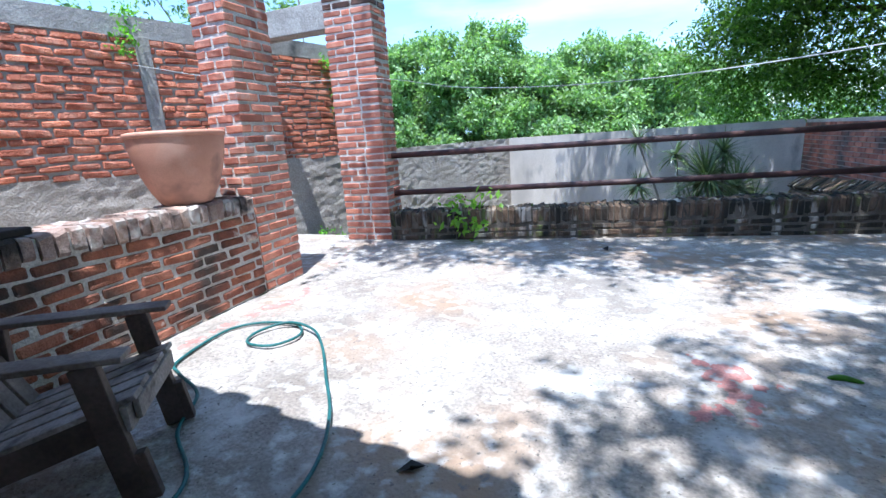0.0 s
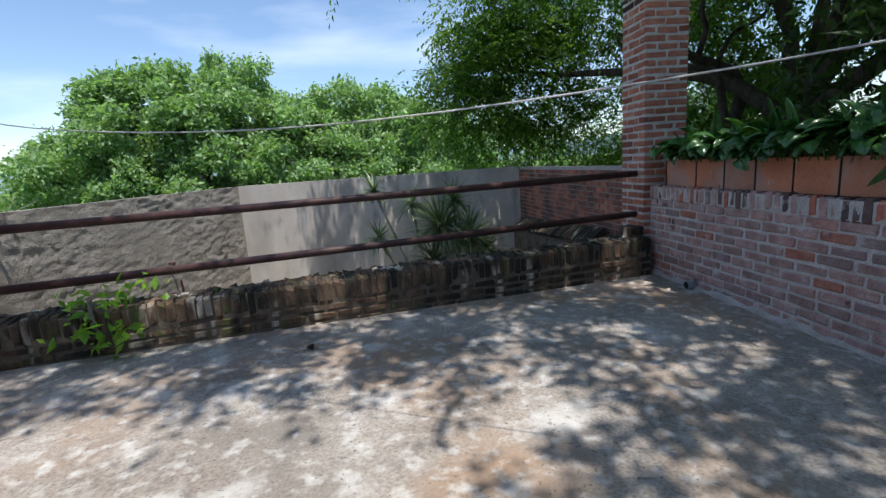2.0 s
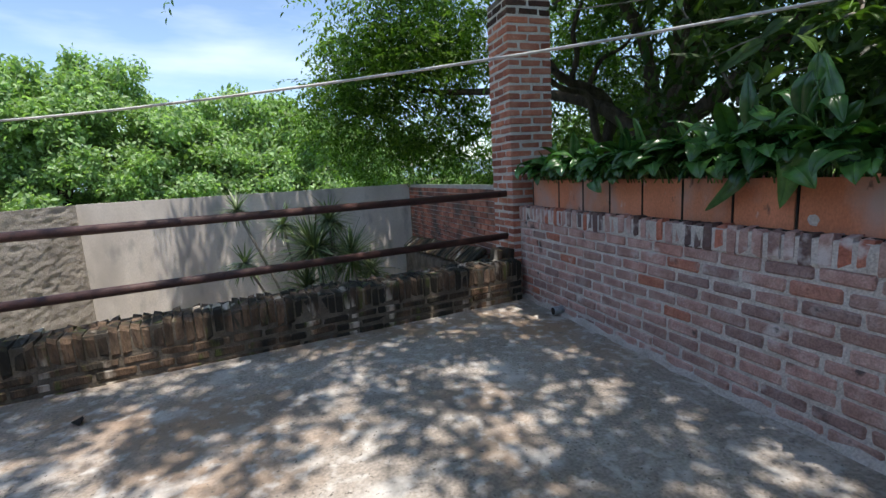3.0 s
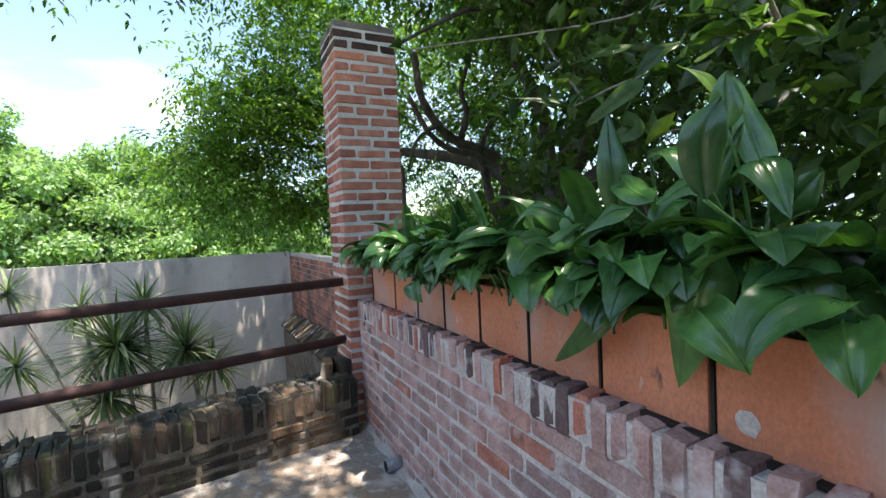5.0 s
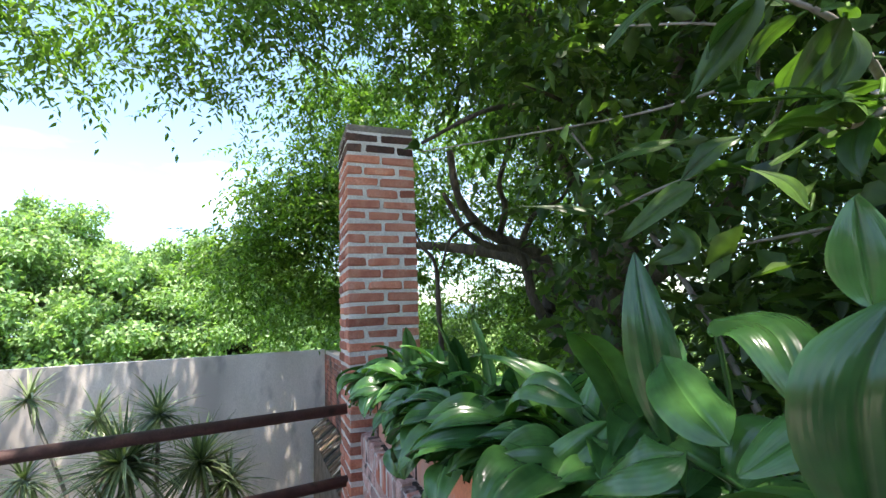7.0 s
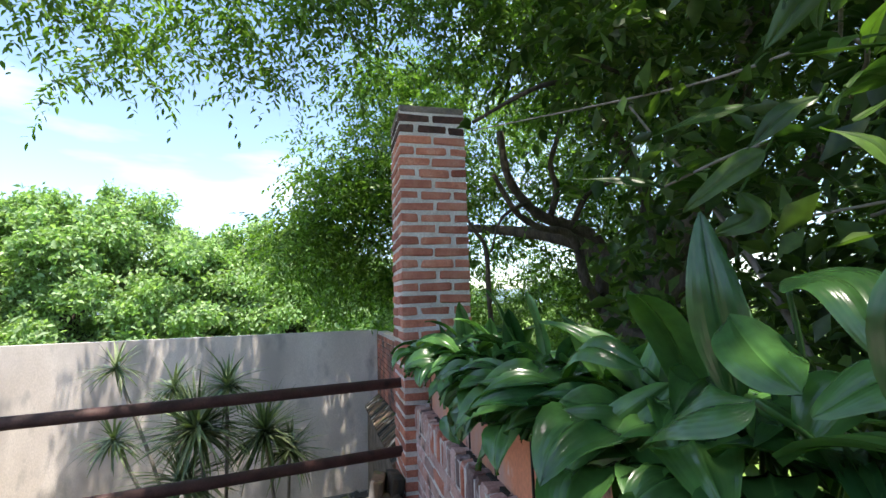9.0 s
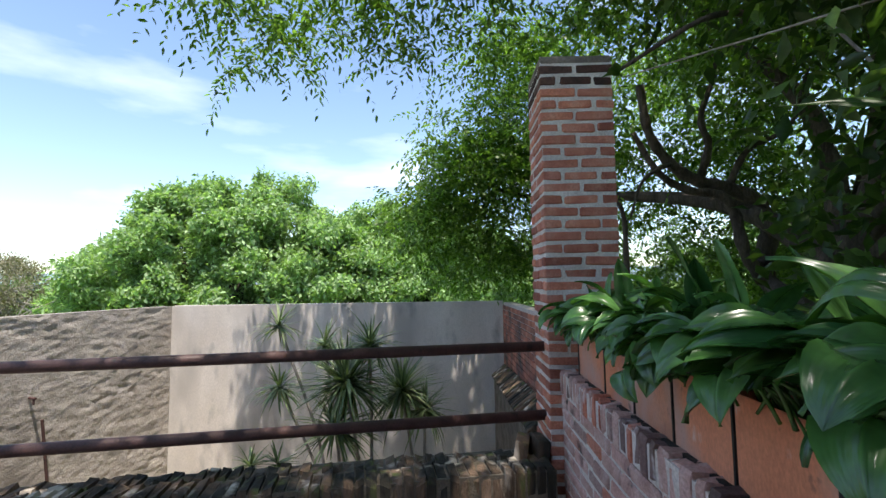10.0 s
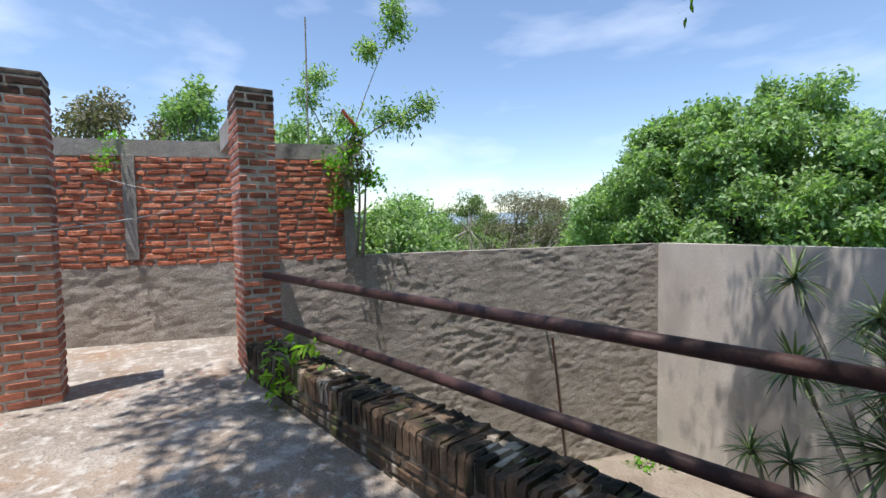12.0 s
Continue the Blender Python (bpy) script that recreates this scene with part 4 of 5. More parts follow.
def leaf_mesh(length, width, stalk, up0, up1, fold, key, curl=0.15):
    """A broad arching leaf: a stalk, then the blade. It leaves the origin towards +x."""
    rng = random.Random(key)
    bm = bmesh.new()
    uv = bm.loops.layers.uv.new("UVMap")
    n = 18
    pts, pos, total, twist = [], Vector((0, 0, 0)), stalk + length, rng.uniform(-0.35, 0.35)
    for i in range(n + 1):
        pts.append(pos.copy())
        ang = up0 + (up1 - up0) * ((i / n) ** 1.6)
        pos = pos + Vector((math.cos(ang), 0.06 * math.sin(3 * i / n + key), math.sin(ang))) * total / n
    cut = max(2, round(n * stalk / total))
    tube(bm, pts[: cut + 1], 0.005, 5)
    body = pts[cut:]
    sides = []
    for i, p in enumerate(body):
        tan = (body[min(i + 1, len(body) - 1)] - body[max(i - 1, 0)]).normalized()
        sides.append(Matrix.Rotation(twist * i / len(body), 3, tan) @ Vector((0, 1, 0)))
    blade(bm, uv, body, sides, width, fold, rng.uniform(0, 6), curl)
    me = mesh_of("leaf", bm)
    me.materials.append(M["broadleaf"])
    me.shade_smooth()
    return me


def set_leaf(plant, base, mid, tip, width, face, fold=0.5, curl=0.2, material="broadleaf"):
    """One leaf of its own shape: the blade runs base, mid, tip and turns its upper side towards `face`."""
    o = plant.location
    base, mid, tip = Vector(base), Vector(mid), Vector(tip)
    bm = bmesh.new()
    uv = bm.loops.layers.uv.new("UVMap")
    line = spline([base - o, mid - o, tip - o], 8)
    sides = []
    for i, p in enumerate(line):
        tan = (line[min(i + 1, len(line) - 1)] - line[max(i - 1, 0)]).normalized()
        sides.append(tan.cross(Vector(face)).normalized())
    blade(bm, uv, line, sides, width, fold, base.y * 37, curl)
    root = Vector((plant.location.x, base.y, 1.19)) if material == "broadleaf" else base + Vector((0.1, 0.05, 0.06))
    stalk = [root - o, root.lerp(base, 0.6) + Vector((0.02, 0, 0.03)) - o, base - o]
    tube(bm, spline(stalk, 4), 0.005, 5)
    me = mesh_of("leaf", bm)
    me.shade_smooth()
    return part("leaf", me, M[material], plant)


LEAVES = [leaf_mesh(l, w, st, radians(a), radians(b), f, 60 + i) for i, (l, w, st, a, b, f) in enumerate((
    (0.26, 0.110, 0.19, 84, -45, 0.7), (0.29, 0.100, 0.20, 88, -15, 0.9), (0.25, 0.120, 0.16, 76, -80, 0.55), (0.30, 0.125, 0.17, 80, -65, 0.6),
    (0.23, 0.100, 0.13, 68, -88, 0.7), (0.29, 0.095, 0.21, 90, 50, 1.0), (0.28, 0.140, 0.18, 72, -90, 0.5), (0.27, 0.105, 0.20, 86, -55, 0.8)))]


def broad_plant(x, y, z, count, key, scale=1.0):
    rng = random.Random(key)
    t = tagged(new("leafy_plant"), "lush plant with broad glossy dark green leaves in a planter", "plant", "plants in the planters")
    t.location = (x, y, z)
    for i in range(count):
        inner = i / count
        az, off = rng.uniform(90, 270) if rng.random() < 0.6 else rng.uniform(-90, 90), rng.uniform(-0.06, 0.06)
        s = scale * rng.uniform(0.7, 1.1)
        if inner < 0.12:
            kind = rng.choice((5, 1, 1, 0)) if y > 4.3 else 0
        elif inner < 0.56:
            kind = rng.choice((0, 3, 7, 2, 7, 3))
        else:  # the skirt that hangs over the front of the planter
            kind, az, off = rng.choice((2, 4, 6, 3, 2)), rng.uniform(125, 240), -0.115
        ob = new("leaf", LEAVES[kind])
        ob.matrix_basis = pose(off, rng.uniform(-0.16, 0.16), 0, rng.gauss(0, 16), rng.gauss(0, 10), az) @ Matrix.Scale(s, 4)
        ob.parent = t
    return t


edges = [6.60, 6.10, 5.71, 5.345, 4.975, 4.605, 4.235, 3.875]
spans = list(zip(edges[1:], edges))
y = 3.868
while y > 0.2:
    spans.append((y - 0.46, y))
    y -= 0.47
for i, (a, b) in enumerate(spans):
    planter_box(a, b, i)
plants = []
for i, (a, b) in enumerate(spans):
    mid = (a + b) / 2
    big = 0.98 if mid > 5.3 else 1.1 if mid > 4.3 else 0.95
    plants.append(broad_plant(6.90, mid, 1.186, 44 if mid > 4.3 else 38, 80 + i, big))
    if mid > 3.0:
        plants.append(broad_plant(6.84, a + 0.02, 1.186, 16 if mid > 4.3 else 9, 180 + i, big * 0.9))


def plant_at(y):
    return min(plants, key=lambda ob: abs(ob.location.y - y))


# the large leaves nearest the walk
set_leaf(plant_at(4.2), (6.775, 4.16, 1.45), (6.755, 4.165, 1.63), (6.763, 4.191, 1.80), 0.092, (-0.55, -0.75, 0.35), 0.9, 0.5)
set_leaf(plant_at(3.9), (6.84, 3.92, 1.407), (6.82, 3.904, 1.552), (6.84, 3.838, 1.7), 0.062, (-0.8, -0.55, 0.1), 0.7, 0.3)
set_leaf(plant_at(3.9), (6.95, 3.837, 1.552), (6.95, 3.883, 1.697), (6.95, 3.927, 1.85), 0.088, (-0.55, -0.75, 0.35), 0.5, 0.2)
set_leaf(plant_at(3.7), (6.9, 3.799, 1.448), (6.88, 3.746, 1.51), (6.9, 3.702, 1.569), 0.081, (-0.55, -0.75, 0.35), 0.5, 0.2)
set_leaf(plant_at(3.9), (6.78, 3.969, 1.38), (6.63, 3.822, 1.331), (6.69, 3.919, 1.055), 0.155, (-0.85, -0.45, 0.3), 0.35, 0.35)
set_leaf(plant_at(3.7), (6.85, 3.83, 1.407), (6.68, 3.659, 1.374), (6.66, 3.583, 1.217), 0.148, (-0.7, -0.5, 0.6), 0.4, 0.2)
set_leaf(plant_at(4.2), (6.75, 4.187, 1.306), (6.66, 4.148, 1.202), (6.66, 4.343, 1.021), 0.096, (-0.85, -0.45, 0.3), 0.5, 0.2)
set_leaf(plant_at(4.3), (6.76, 4.298, 1.473), (6.64, 4.342, 1.369), (6.62, 4.529, 1.247), 0.089, (-0.3, -0.8, 0.5), 0.8, 0.1)
set_leaf(plant_at(4.4), (6.74, 4.355, 1.495), (6.66, 4.464, 1.528), (6.66, 4.659, 1.313), 0.096, (-0.3, -0.35, 0.9), 0.6, 0.2)
set_leaf(plant_at(4.0), (6.8, 3.956, 1.521), (6.76, 3.993, 1.509), (6.72, 4.016, 1.421), 0.089, (-0.3, -0.35, 0.9), 0.4, 0.3)
set_leaf(plant_at(3.8), (6.86, 3.889, 1.55), (6.82, 3.785, 1.598), (6.78, 3.708, 1.46), 0.111, (-0.3, -0.35, 0.9), 0.4, 0.3)
set_leaf(plant_at(3.9), (6.85, 4.113, 1.667), (6.8, 3.978, 1.657), (6.75, 3.904, 1.554), 0.118, (-0.3, -0.35, 0.9), 0.5, 0.25)
set_leaf(plant_at(4.1), (6.76, 4.147, 1.607), (6.7, 4.04, 1.554), (6.66, 3.952, 1.521), 0.104, (-0.55, -0.75, 0.35), 0.4, 0.2)
set_leaf(plant_at(3.8), (6.7, 3.834, 1.542), (6.66, 3.863, 1.551), (6.6, 3.895, 1.51), 0.081, (-0.3, -0.35, 0.9), 0.5, 0.3)
set_leaf(plant_at(3.75), (6.54, 3.737, 1.509), (6.5, 3.712, 1.624), (6.53, 3.693, 1.695), 0.08, (-0.7, -0.6, 0.3), 0.5, 0.3)
set_leaf(plant_at(3.75), (6.78, 3.84, 1.68), (6.78, 3.84, 1.754), (6.78, 3.84, 1.816), 0.074, (-0.55, -0.75, 0.35), 0.5, 0.2)
set_leaf(plant_at(4.05), (6.62, 3.982, 1.509), (6.57, 4.019, 1.495), (6.57, 4.156, 1.404), 0.089, (-0.3, -0.35, 0.9), 0.6, 0.3)
set_leaf(plant_at(3.3), (6.85, 3.723, 1.294), (6.75, 3.599, 1.317), (6.7, 3.532, 1.212), 0.148, (-0.3, -0.35, 0.9), 0.45, 0.25)


# ---- dracaenas in the lower yard ----
def spike_leaf(drop, width, key):
    """A narrow channelled leaf of length 1 along +x that droops towards its tip."""
    rng = random.Random(key)
    bm = bmesh.new()
    prev, sway = None, rng.uniform(-0.06, 0.06)
    for k in range(6):
        s = k / 5
        w = width * (0.8 + 0.8 * s if s < 0.4 else 1.45 * (1 - s) ** 0.7) * 0.5 + 0.0006
        p = Vector((s * (1 - 0.12 * drop * s), sway * s * s, -drop * s * s))
        cur = [bm.verts.new(p + Vector((0, k2 * w, abs(k2) * w * 0.5))) for k2 in (-1, 0, 1)]
        if prev:
            for q in (0, 1):
                bm.faces.new((prev[q], prev[q + 1], cur[q + 1], cur[q]))
        prev = cur
    me = mesh_of("leaf", bm)
    me.materials.append(M["yucca_leaf"])
    return me


SPIKES = [spike_leaf(d, 0.034, 300 + i) for i, d in enumerate((0.08, 0.2, 0.3, 0.42, 0.55))]


def dracaena(base, heads, label):
    t = tagged(new("dracaena"), label, "plant", "dracaenas in the lower yard")
    b = Vector(base)
    t.location = b
    for i, (pos, r, n) in enumerate(heads):
        rng = random.Random(round(pos[0] * 100) + i)
        e = Vector(pos) - b
        bm = tube(bmesh.new(), spline([(0.05 * i, 0, 0), (e.x * 0.35 + 0.15, e.y * 0.4, e.z * 0.5), e], 6), 0.022, 7)
        stem = part("stem", bm, M["bark_pale"], t, "thin bare grey stem", smooth=True)
        for j in range(n):
            ln = r * rng.uniform(0.75, 1.12)
            up = math.degrees(math.asin(rng.uniform(-0.5, 1.0)))
            ob = new("leaf", rng.choice(SPIKES[:3] if up > 55 else SPIKES))
            ob.matrix_basis = pose(e.x, e.y, e.z + rng.uniform(-0.1, 0.04) * r, 0, -up, rng.uniform(0, 360)) @ Matrix.Diagonal((ln, rng.uniform(0.8, 1.15), ln, 1))
            ob.parent = stem


dracaena((4.15, 10.4, -2.85), [((3.39, 10.3, 0.95), 0.44, 60), ((3.41, 10.3, 0.07), 0.46, 90), ((4.07, 10.3, 0.66), 0.46, 70)], "slender dracaena with spiky rosettes on bare leaning stems")
dracaena((4.6, 9.8, -2.85), [((4.52, 9.7, 0.25), 0.80, 240), ((4.80, 9.9, 0.70), 0.55, 100), ((4.35, 9.8, -0.35), 0.7, 130)], "large dracaena with long drooping green leaves")
dracaena((5.2, 10.6, -2.85), [((5.17, 10.5, -0.05), 0.72, 210), ((5.5, 10.6, -0.35), 0.6, 100)], "dense dracaena with drooping spiky leaves by the yard wall")
dracaena((3.0, 10.9, -2.85), [((2.92, 10.5, -1.12), 0.40, 40), ((3.32, 10.5, -1.08), 0.40, 40)], "small dracaena low by the yard wall")

# sloping brick ledge along the side wall of the yard
ledge = tagged(new("sloping_ledge"), "sloping ledge of worn bricks beside the yard wall", "ledge", kind="structure")
for i in range(30):
    s = i / 29
    ob = new("brick", brick_rng.choice(brick_shapes("brick_moss")))
    ob.matrix_basis = pose(6.86, 12.9 - 4.3 * s, -0.23 + 0.28 * s, 0, -38, 0) @ pose(0, 0, 0, -4, 0, 0) @ Matrix.Diagonal((0.36, 0.13, 0.07, 1))
    ob.parent = ledge
bm = prism([(6.76, 8.5), (7.0, 8.5), (7.0, 13.0), (6.76, 13.0)], -2.85, [-0.15, 0.08, -0.22, -0.45])
part("base", bm, M["mortar_dark"], ledge)
# two broken blocks at the end of the parapet
for x, yy, a in ((6.50, 6.86, 8), (6.38, 6.86, -12)):
    bm = bmesh.new()
    box(bm, -0.045, 0.045, -0.11, 0.11, 0, 0.19, 0.015)
    ob = tagged(part("broken_block", bm, M["brick_moss"]), "broken mossy brick lump on the parapet end", "brick")
    ob.matrix_basis = pose(x, yy, 0.28, 0, 8, a)

# ---- clay pots on the low wall ----
def lathe(profile, sides=40):
    bm = bmesh.new()
    rings = [[bm.verts.new((r * math.cos(k * math.tau / sides), r * math.sin(k * math.tau / sides), z)) for k in range(sides)] for r, z in profile]
    for a, b in zip(rings, rings[1:]):
        for k in range(sides):
            bm.faces.new((a[k], a[(k + 1) % sides], b[(k + 1) % sides], b[k]))
    bm.faces.new(rings[0][::-1])
    bm.faces.new(rings[-1])
    return bm


pot_profile = [(r, z * 1.09) for r, z in ((0.165, 0.0), (0.185, 0.015), (0.235, 0.10), (0.285, 0.22), (0.318, 0.34), (0.330, 0.42), (0.335, 0.475), (0.330, 0.49), (0.312, 0.488), (0.302, 0.46), (0.28, 0.34), (0.22, 0.16), (0.15, 0.06))]
pot = tagged(new("clay_pot"), "large tapered terracotta pot on the low brick wall", "pot")
pot.location = (-0.15, 2.92, 0.885)
part("body", lathe(pot_profile), M["clay_pot"], pot, smooth=True)
lip = [(0.334, 0.50), (0.343, 0.506), (0.346, 0.525), (0.342, 0.538), (0.326, 0.542), (0.312, 0.536), (0.308, 0.52), (0.310, 0.50)]
bm = bmesh.new()
rings = [[bm.verts.new((r * math.cos(k * math.tau / 48), r * math.sin(k * math.tau / 48), z)) for k in range(48)] for r, z in lip]
for a, b in zip(rings, rings[1:] + rings[:1]):
    for k in range(48):
        bm.faces.new((a[k], a[(k + 1) % 48], b[(k + 1) % 48], b[k]))
part("rim", bm, M["clay_pot"], pot, "rounded terracotta rim", smooth=True)
bm = bmesh.new()
box(bm, -0.14, 0.14, -0.14, 0.14, -0.001, 0.045, 0.015)
slab = tagged(part("dark_slab", bm, M["black"]), "dark flat stone slab on the low wall", "stone")
slab.matrix_basis = pose(-0.10, 1.62, 0.884, 0, 0, 10)

# ---- wooden armchair ----
chair = tagged(new("wooden_armchair"), "dark weathered wooden slatted armchair on the terrace", "chair")
chair.matrix_basis = pose(1.20, 1.435, 0, 0, 0, math.degrees(math.atan2(0.6, 0.8)))
def chair_part(name, x0, x1, y0, y1, z0, z1, m, turn=None, bevel=0.006):
    bm = bmesh.new()
    box(bm, x0, x1, y0, y1, z0, z1, bevel, turn)
    return part(name, bm, M[m], chair)
for sgn in (-1, 1):
    yy = 0.27 * sgn
    chair_part("leg", -0.09, 0.0, yy - 0.022, yy + 0.022, 0.0, 0.572, "wood", pose(0.02, 0, 0, 0, -7, 0))
    chair_part("bracket", -0.01, 0.035, yy - 0.02, yy + 0.02, 0.0, 0.20, "wood", pose(0.02, 0, 0, 0, -7, 0))
    chair_part("armrest", -0.72, 0.02, yy - 0.052, yy + 0.052, 0.570, 0.594, "wood_worn", pose(0, 0, 0, 0, 2, 0))
    chair_part("rail", -0.92, -0.02, yy * 0.86 - 0.018, yy * 0.86 + 0.018, 0.24, 0.35, "wood", pose(-0.02, 0, 0.02, 0, -15, 0))
    chair_part("back_leg", -0.72, -0.62, yy - 0.02, yy + 0.02, 0.0, 0.57, "wood", pose(0, 0, 0, 0, 4, 0))
for i in range(5):
    yy = -0.208 + 0.104 * i
    chair_part("seat_slat", -0.62, 0.03 - 0.008 * (i % 2), yy - 0.043, yy + 0.043, 0.0, 0.022, "wood_pale", pose(0, 0, 0.385, 0, -15, 0), 0.005)
for i in range(5):
    yy = -0.2 + 0.1 * i
    chair_part("back_slat", -0.012, 0.012, yy - 0.041, yy + 0.041, 0.0, 0.66 + 0.03 * (2 - abs(i - 2)), "wood_worn", pose(-0.52, 0, 0.25, 0, -24, 0), 0.004)
chair_part("front_rail", -0.03, 0.0, -0.265, 0.265, 0.28, 0.378, "wood_pale")
chair_part("nose_board", 0.004, 0.028, -0.225, 0.225, 0.305, 0.385, "wood_pale")

# ---- garden hose ----
bm = tube(bmesh.new(), spline([(1.75, 0.2, 0.012), (1.53, 0.9, 0.012), (1.45, 1.30, 0.012), (1.12, 1.55, 0.012), (0.93, 1.83, 0.012), (0.62, 1.98, 0.012), (0.47, 2.10, 0.012), (0.40, 2.54, 0.012), (0.55, 2.73, 0.012),
                               (0.85, 2.76, 0.012), (1.00, 2.60, 0.014), (0.92, 2.42, 0.014), (0.72, 2.42, 0.014), (0.66, 2.58, 0.016), (0.80, 2.74, 0.032), (1.05, 2.68, 0.03), (1.25, 2.50, 0.012),
                               (1.52, 2.15, 0.012), (1.75, 1.84, 0.012), (1.90, 1.50, 0.012), (1.95, 1.0, 0.012), (2.2, 0.1, 0.012)], 8), 0.0095, 8)
tagged(part("garden_hose", bm, M["hose"], smooth=True), "dark green rubber garden hose looped on the concrete floor", "hose")

# ---- drain stub, cord, tap and pipe ----
stub = tagged(new("drain_pipe"), "short grey plastic drain pipe at the foot of the wall", "pipe")
stub.location = (6.60, 5.95, -0.08)
bm = tube(bmesh.new(), [(-0.04, -0.01, 0.045), (0.07, 0.0, 0.045)], 0.042, 16)
part("pipe", bm, M["pvc"], stub, smooth=True)
# black disc on the closed end paints the dark inside of the pipe
bm = tube(bmesh.new(), [(-0.0405, -0.01, 0.045), (-0.043, -0.01, 0.045)], 0.034, 16)
part("bore", bm, M["black"], stub)
P1, P2, P3 = Vector((0.29, 5.47, 2.0)), Vector((3.1, 4.1, 1.57)), Vector((6.0, 2.6, 1.72))
bm = tube(bmesh.new(), spline([(-2.15, 4.11, 2.29), (-1.0, 4.85, 2.04), P1, (1.6, 4.83, 1.72), P2, (4.6, 3.32, 1.585), P3, (7.6, 1.78, 2.0)], 6), 0.0035, 6)
tagged(part("cord", bm, M["cord"], smooth=True), "pale clothesline cord strung from the pillar", "cord")
tap = tagged(new("yard_tap"), "small tap on a thin pipe on the boundary wall", "tap")
tap.location = (-0.40, 10.44, -0.09)
bm = tube(bmesh.new(), [WN * 0.0, WN * 0.14], 0.02, 8)
tube(bm, [WN * 0.10, WN * 0.10 + Vector((0, 0, -0.09))], 0.016, 8)
part("spout", bm, M["bar"], tap)
bm = tube(bmesh.new(), [WN * 0.06 + WU * 0.15 + Vector((0, 0, -0.35)), WN * 0.06 + WU * 0.42 + Vector((0, 0, -2.76))], 0.022, 8)
part("pipe", bm, M["bar"], tap, "rusty standing pipe")

# ---- end of the boundary wall: board, rods, vine, sapling ----
we = wall_at(7.36)
bd = tagged(new("red_board"), "red tilted board fixed on the wall-end column", "board")
bd.location = (we.x, we.y, 2.9)
bm = bmesh.new()
box(bm, -0.25, 0.25, -0.03, 0.12, -0.012, 0.012, 0.003, Matrix(((WU.x, WN.x, 0, 0), (WU.y, WN.y, 0, 0), (0, 0, 1, 0), (0, 0, 0, 1))) @ pose(0, 0, 0.25, 0, 52, 0))
part("panel", bm, M["board"], bd)
bm = tube(bmesh.new(), [(0, 0, -0.05), WN * 0.1 + Vector((0, 0, 0.25))], 0.015, 6)
part("bracket", bm, M["bar"], bd)
# rods added so that thin stripes of shadow fall down the wall
for i in range(4):
    w = wall_at(7.22 + 0.035 * i)
    bm = tube(bmesh.new(), [(w.x - 0.05, w.y, 2.85), (w.x + 0.22 + 0.05 * i, w.y + 0.02, 3.0 + 0.07 * (i % 2))], 0.006, 5)
    tagged(part("steel_rod", bm, M["bar"]), "rusty rod added at the wall end to cast a thin shadow stripe", "rod", "rods at the wall end")
mast = bmesh.new()
w = wall_at(6.75)
tube(mast, [(w.x - 0.1, w.y, 2.8), (w.x - 0.12, w.y + 0.02, 4.75)], 0.012, 6)
tagged(part("steel_mast", mast, M["bark_pale"]), "thin upright rod standing on the wall crown", "rod")


def creeper(base, label, centres, radii, count, size, leaf, key, stems=(), category="vine", spray=3, aspect=0.6):
    t = tagged(new("creeper"), label, category)
    t.location = base
    b = Vector(base)
    if stems:
        bm = bmesh.new()
        for line in stems:
            tube(bm, [Vector(p) - b for p in spline(line, 5)], [0.03 * (1 - 0.75 * i / (5 * (len(line) - 1))) for i in range(5 * (len(line) - 1) + 1)], 6)
        part("stem", bm, M["bark_pale"], t, smooth=True)
    leaf_cloud("foliage", [tuple(Vector(c) - b) for c in centres], radii, [count] * len(centres), size, leaf, t, key, shell=0.1, spray=spray, aspect=aspect)
    return t


x0, y0 = we.x, we.y
wall_vine = creeper((x0, y0, 1.1), "leafy creeper overgrowing the end of the boundary wall", [(x0 + 0.1, y0, 2.7), (x0 + 0.05, y0 + 0.1, 2.35), (x0 + 0.15, y0 - 0.25, 2.5), (x0 + 0.08, y0 - 0.2, 2.0), (x0 + 0.1, y0 + 0.3, 2.3), (x0 + 0.05, y0, 3.0)],
        [0.28, 0.3, 0.25, 0.2, 0.25, 0.22], 45, 0.075, M["vine_leaf"], 91, [[(x0, y0, 1.1), (x0 + 0.08, y0 + 0.05, 2.0), (x0 + 0.1, y0, 2.8)], [(x0 + 0.05, y0 + 0.08, 1.1), (x0 + 0.12, y0 + 0.12, 1.9), (x0, y0 + 0.2, 2.5)]])
leaf_cloud("withered_foliage", [(0.1, -0.02, 1.55), (0.1, -0.15, 1.25), (0.06, 0.1, 1.3), (0.08, 0.0, 1.75)], [0.24, 0.2, 0.22, 0.18], [50] * 4, 0.06, M["dry_twig"], wall_vine, 98, shell=0.1, spray=3, label="withered brown leaves")
sx, sy = -5.7, 8.8
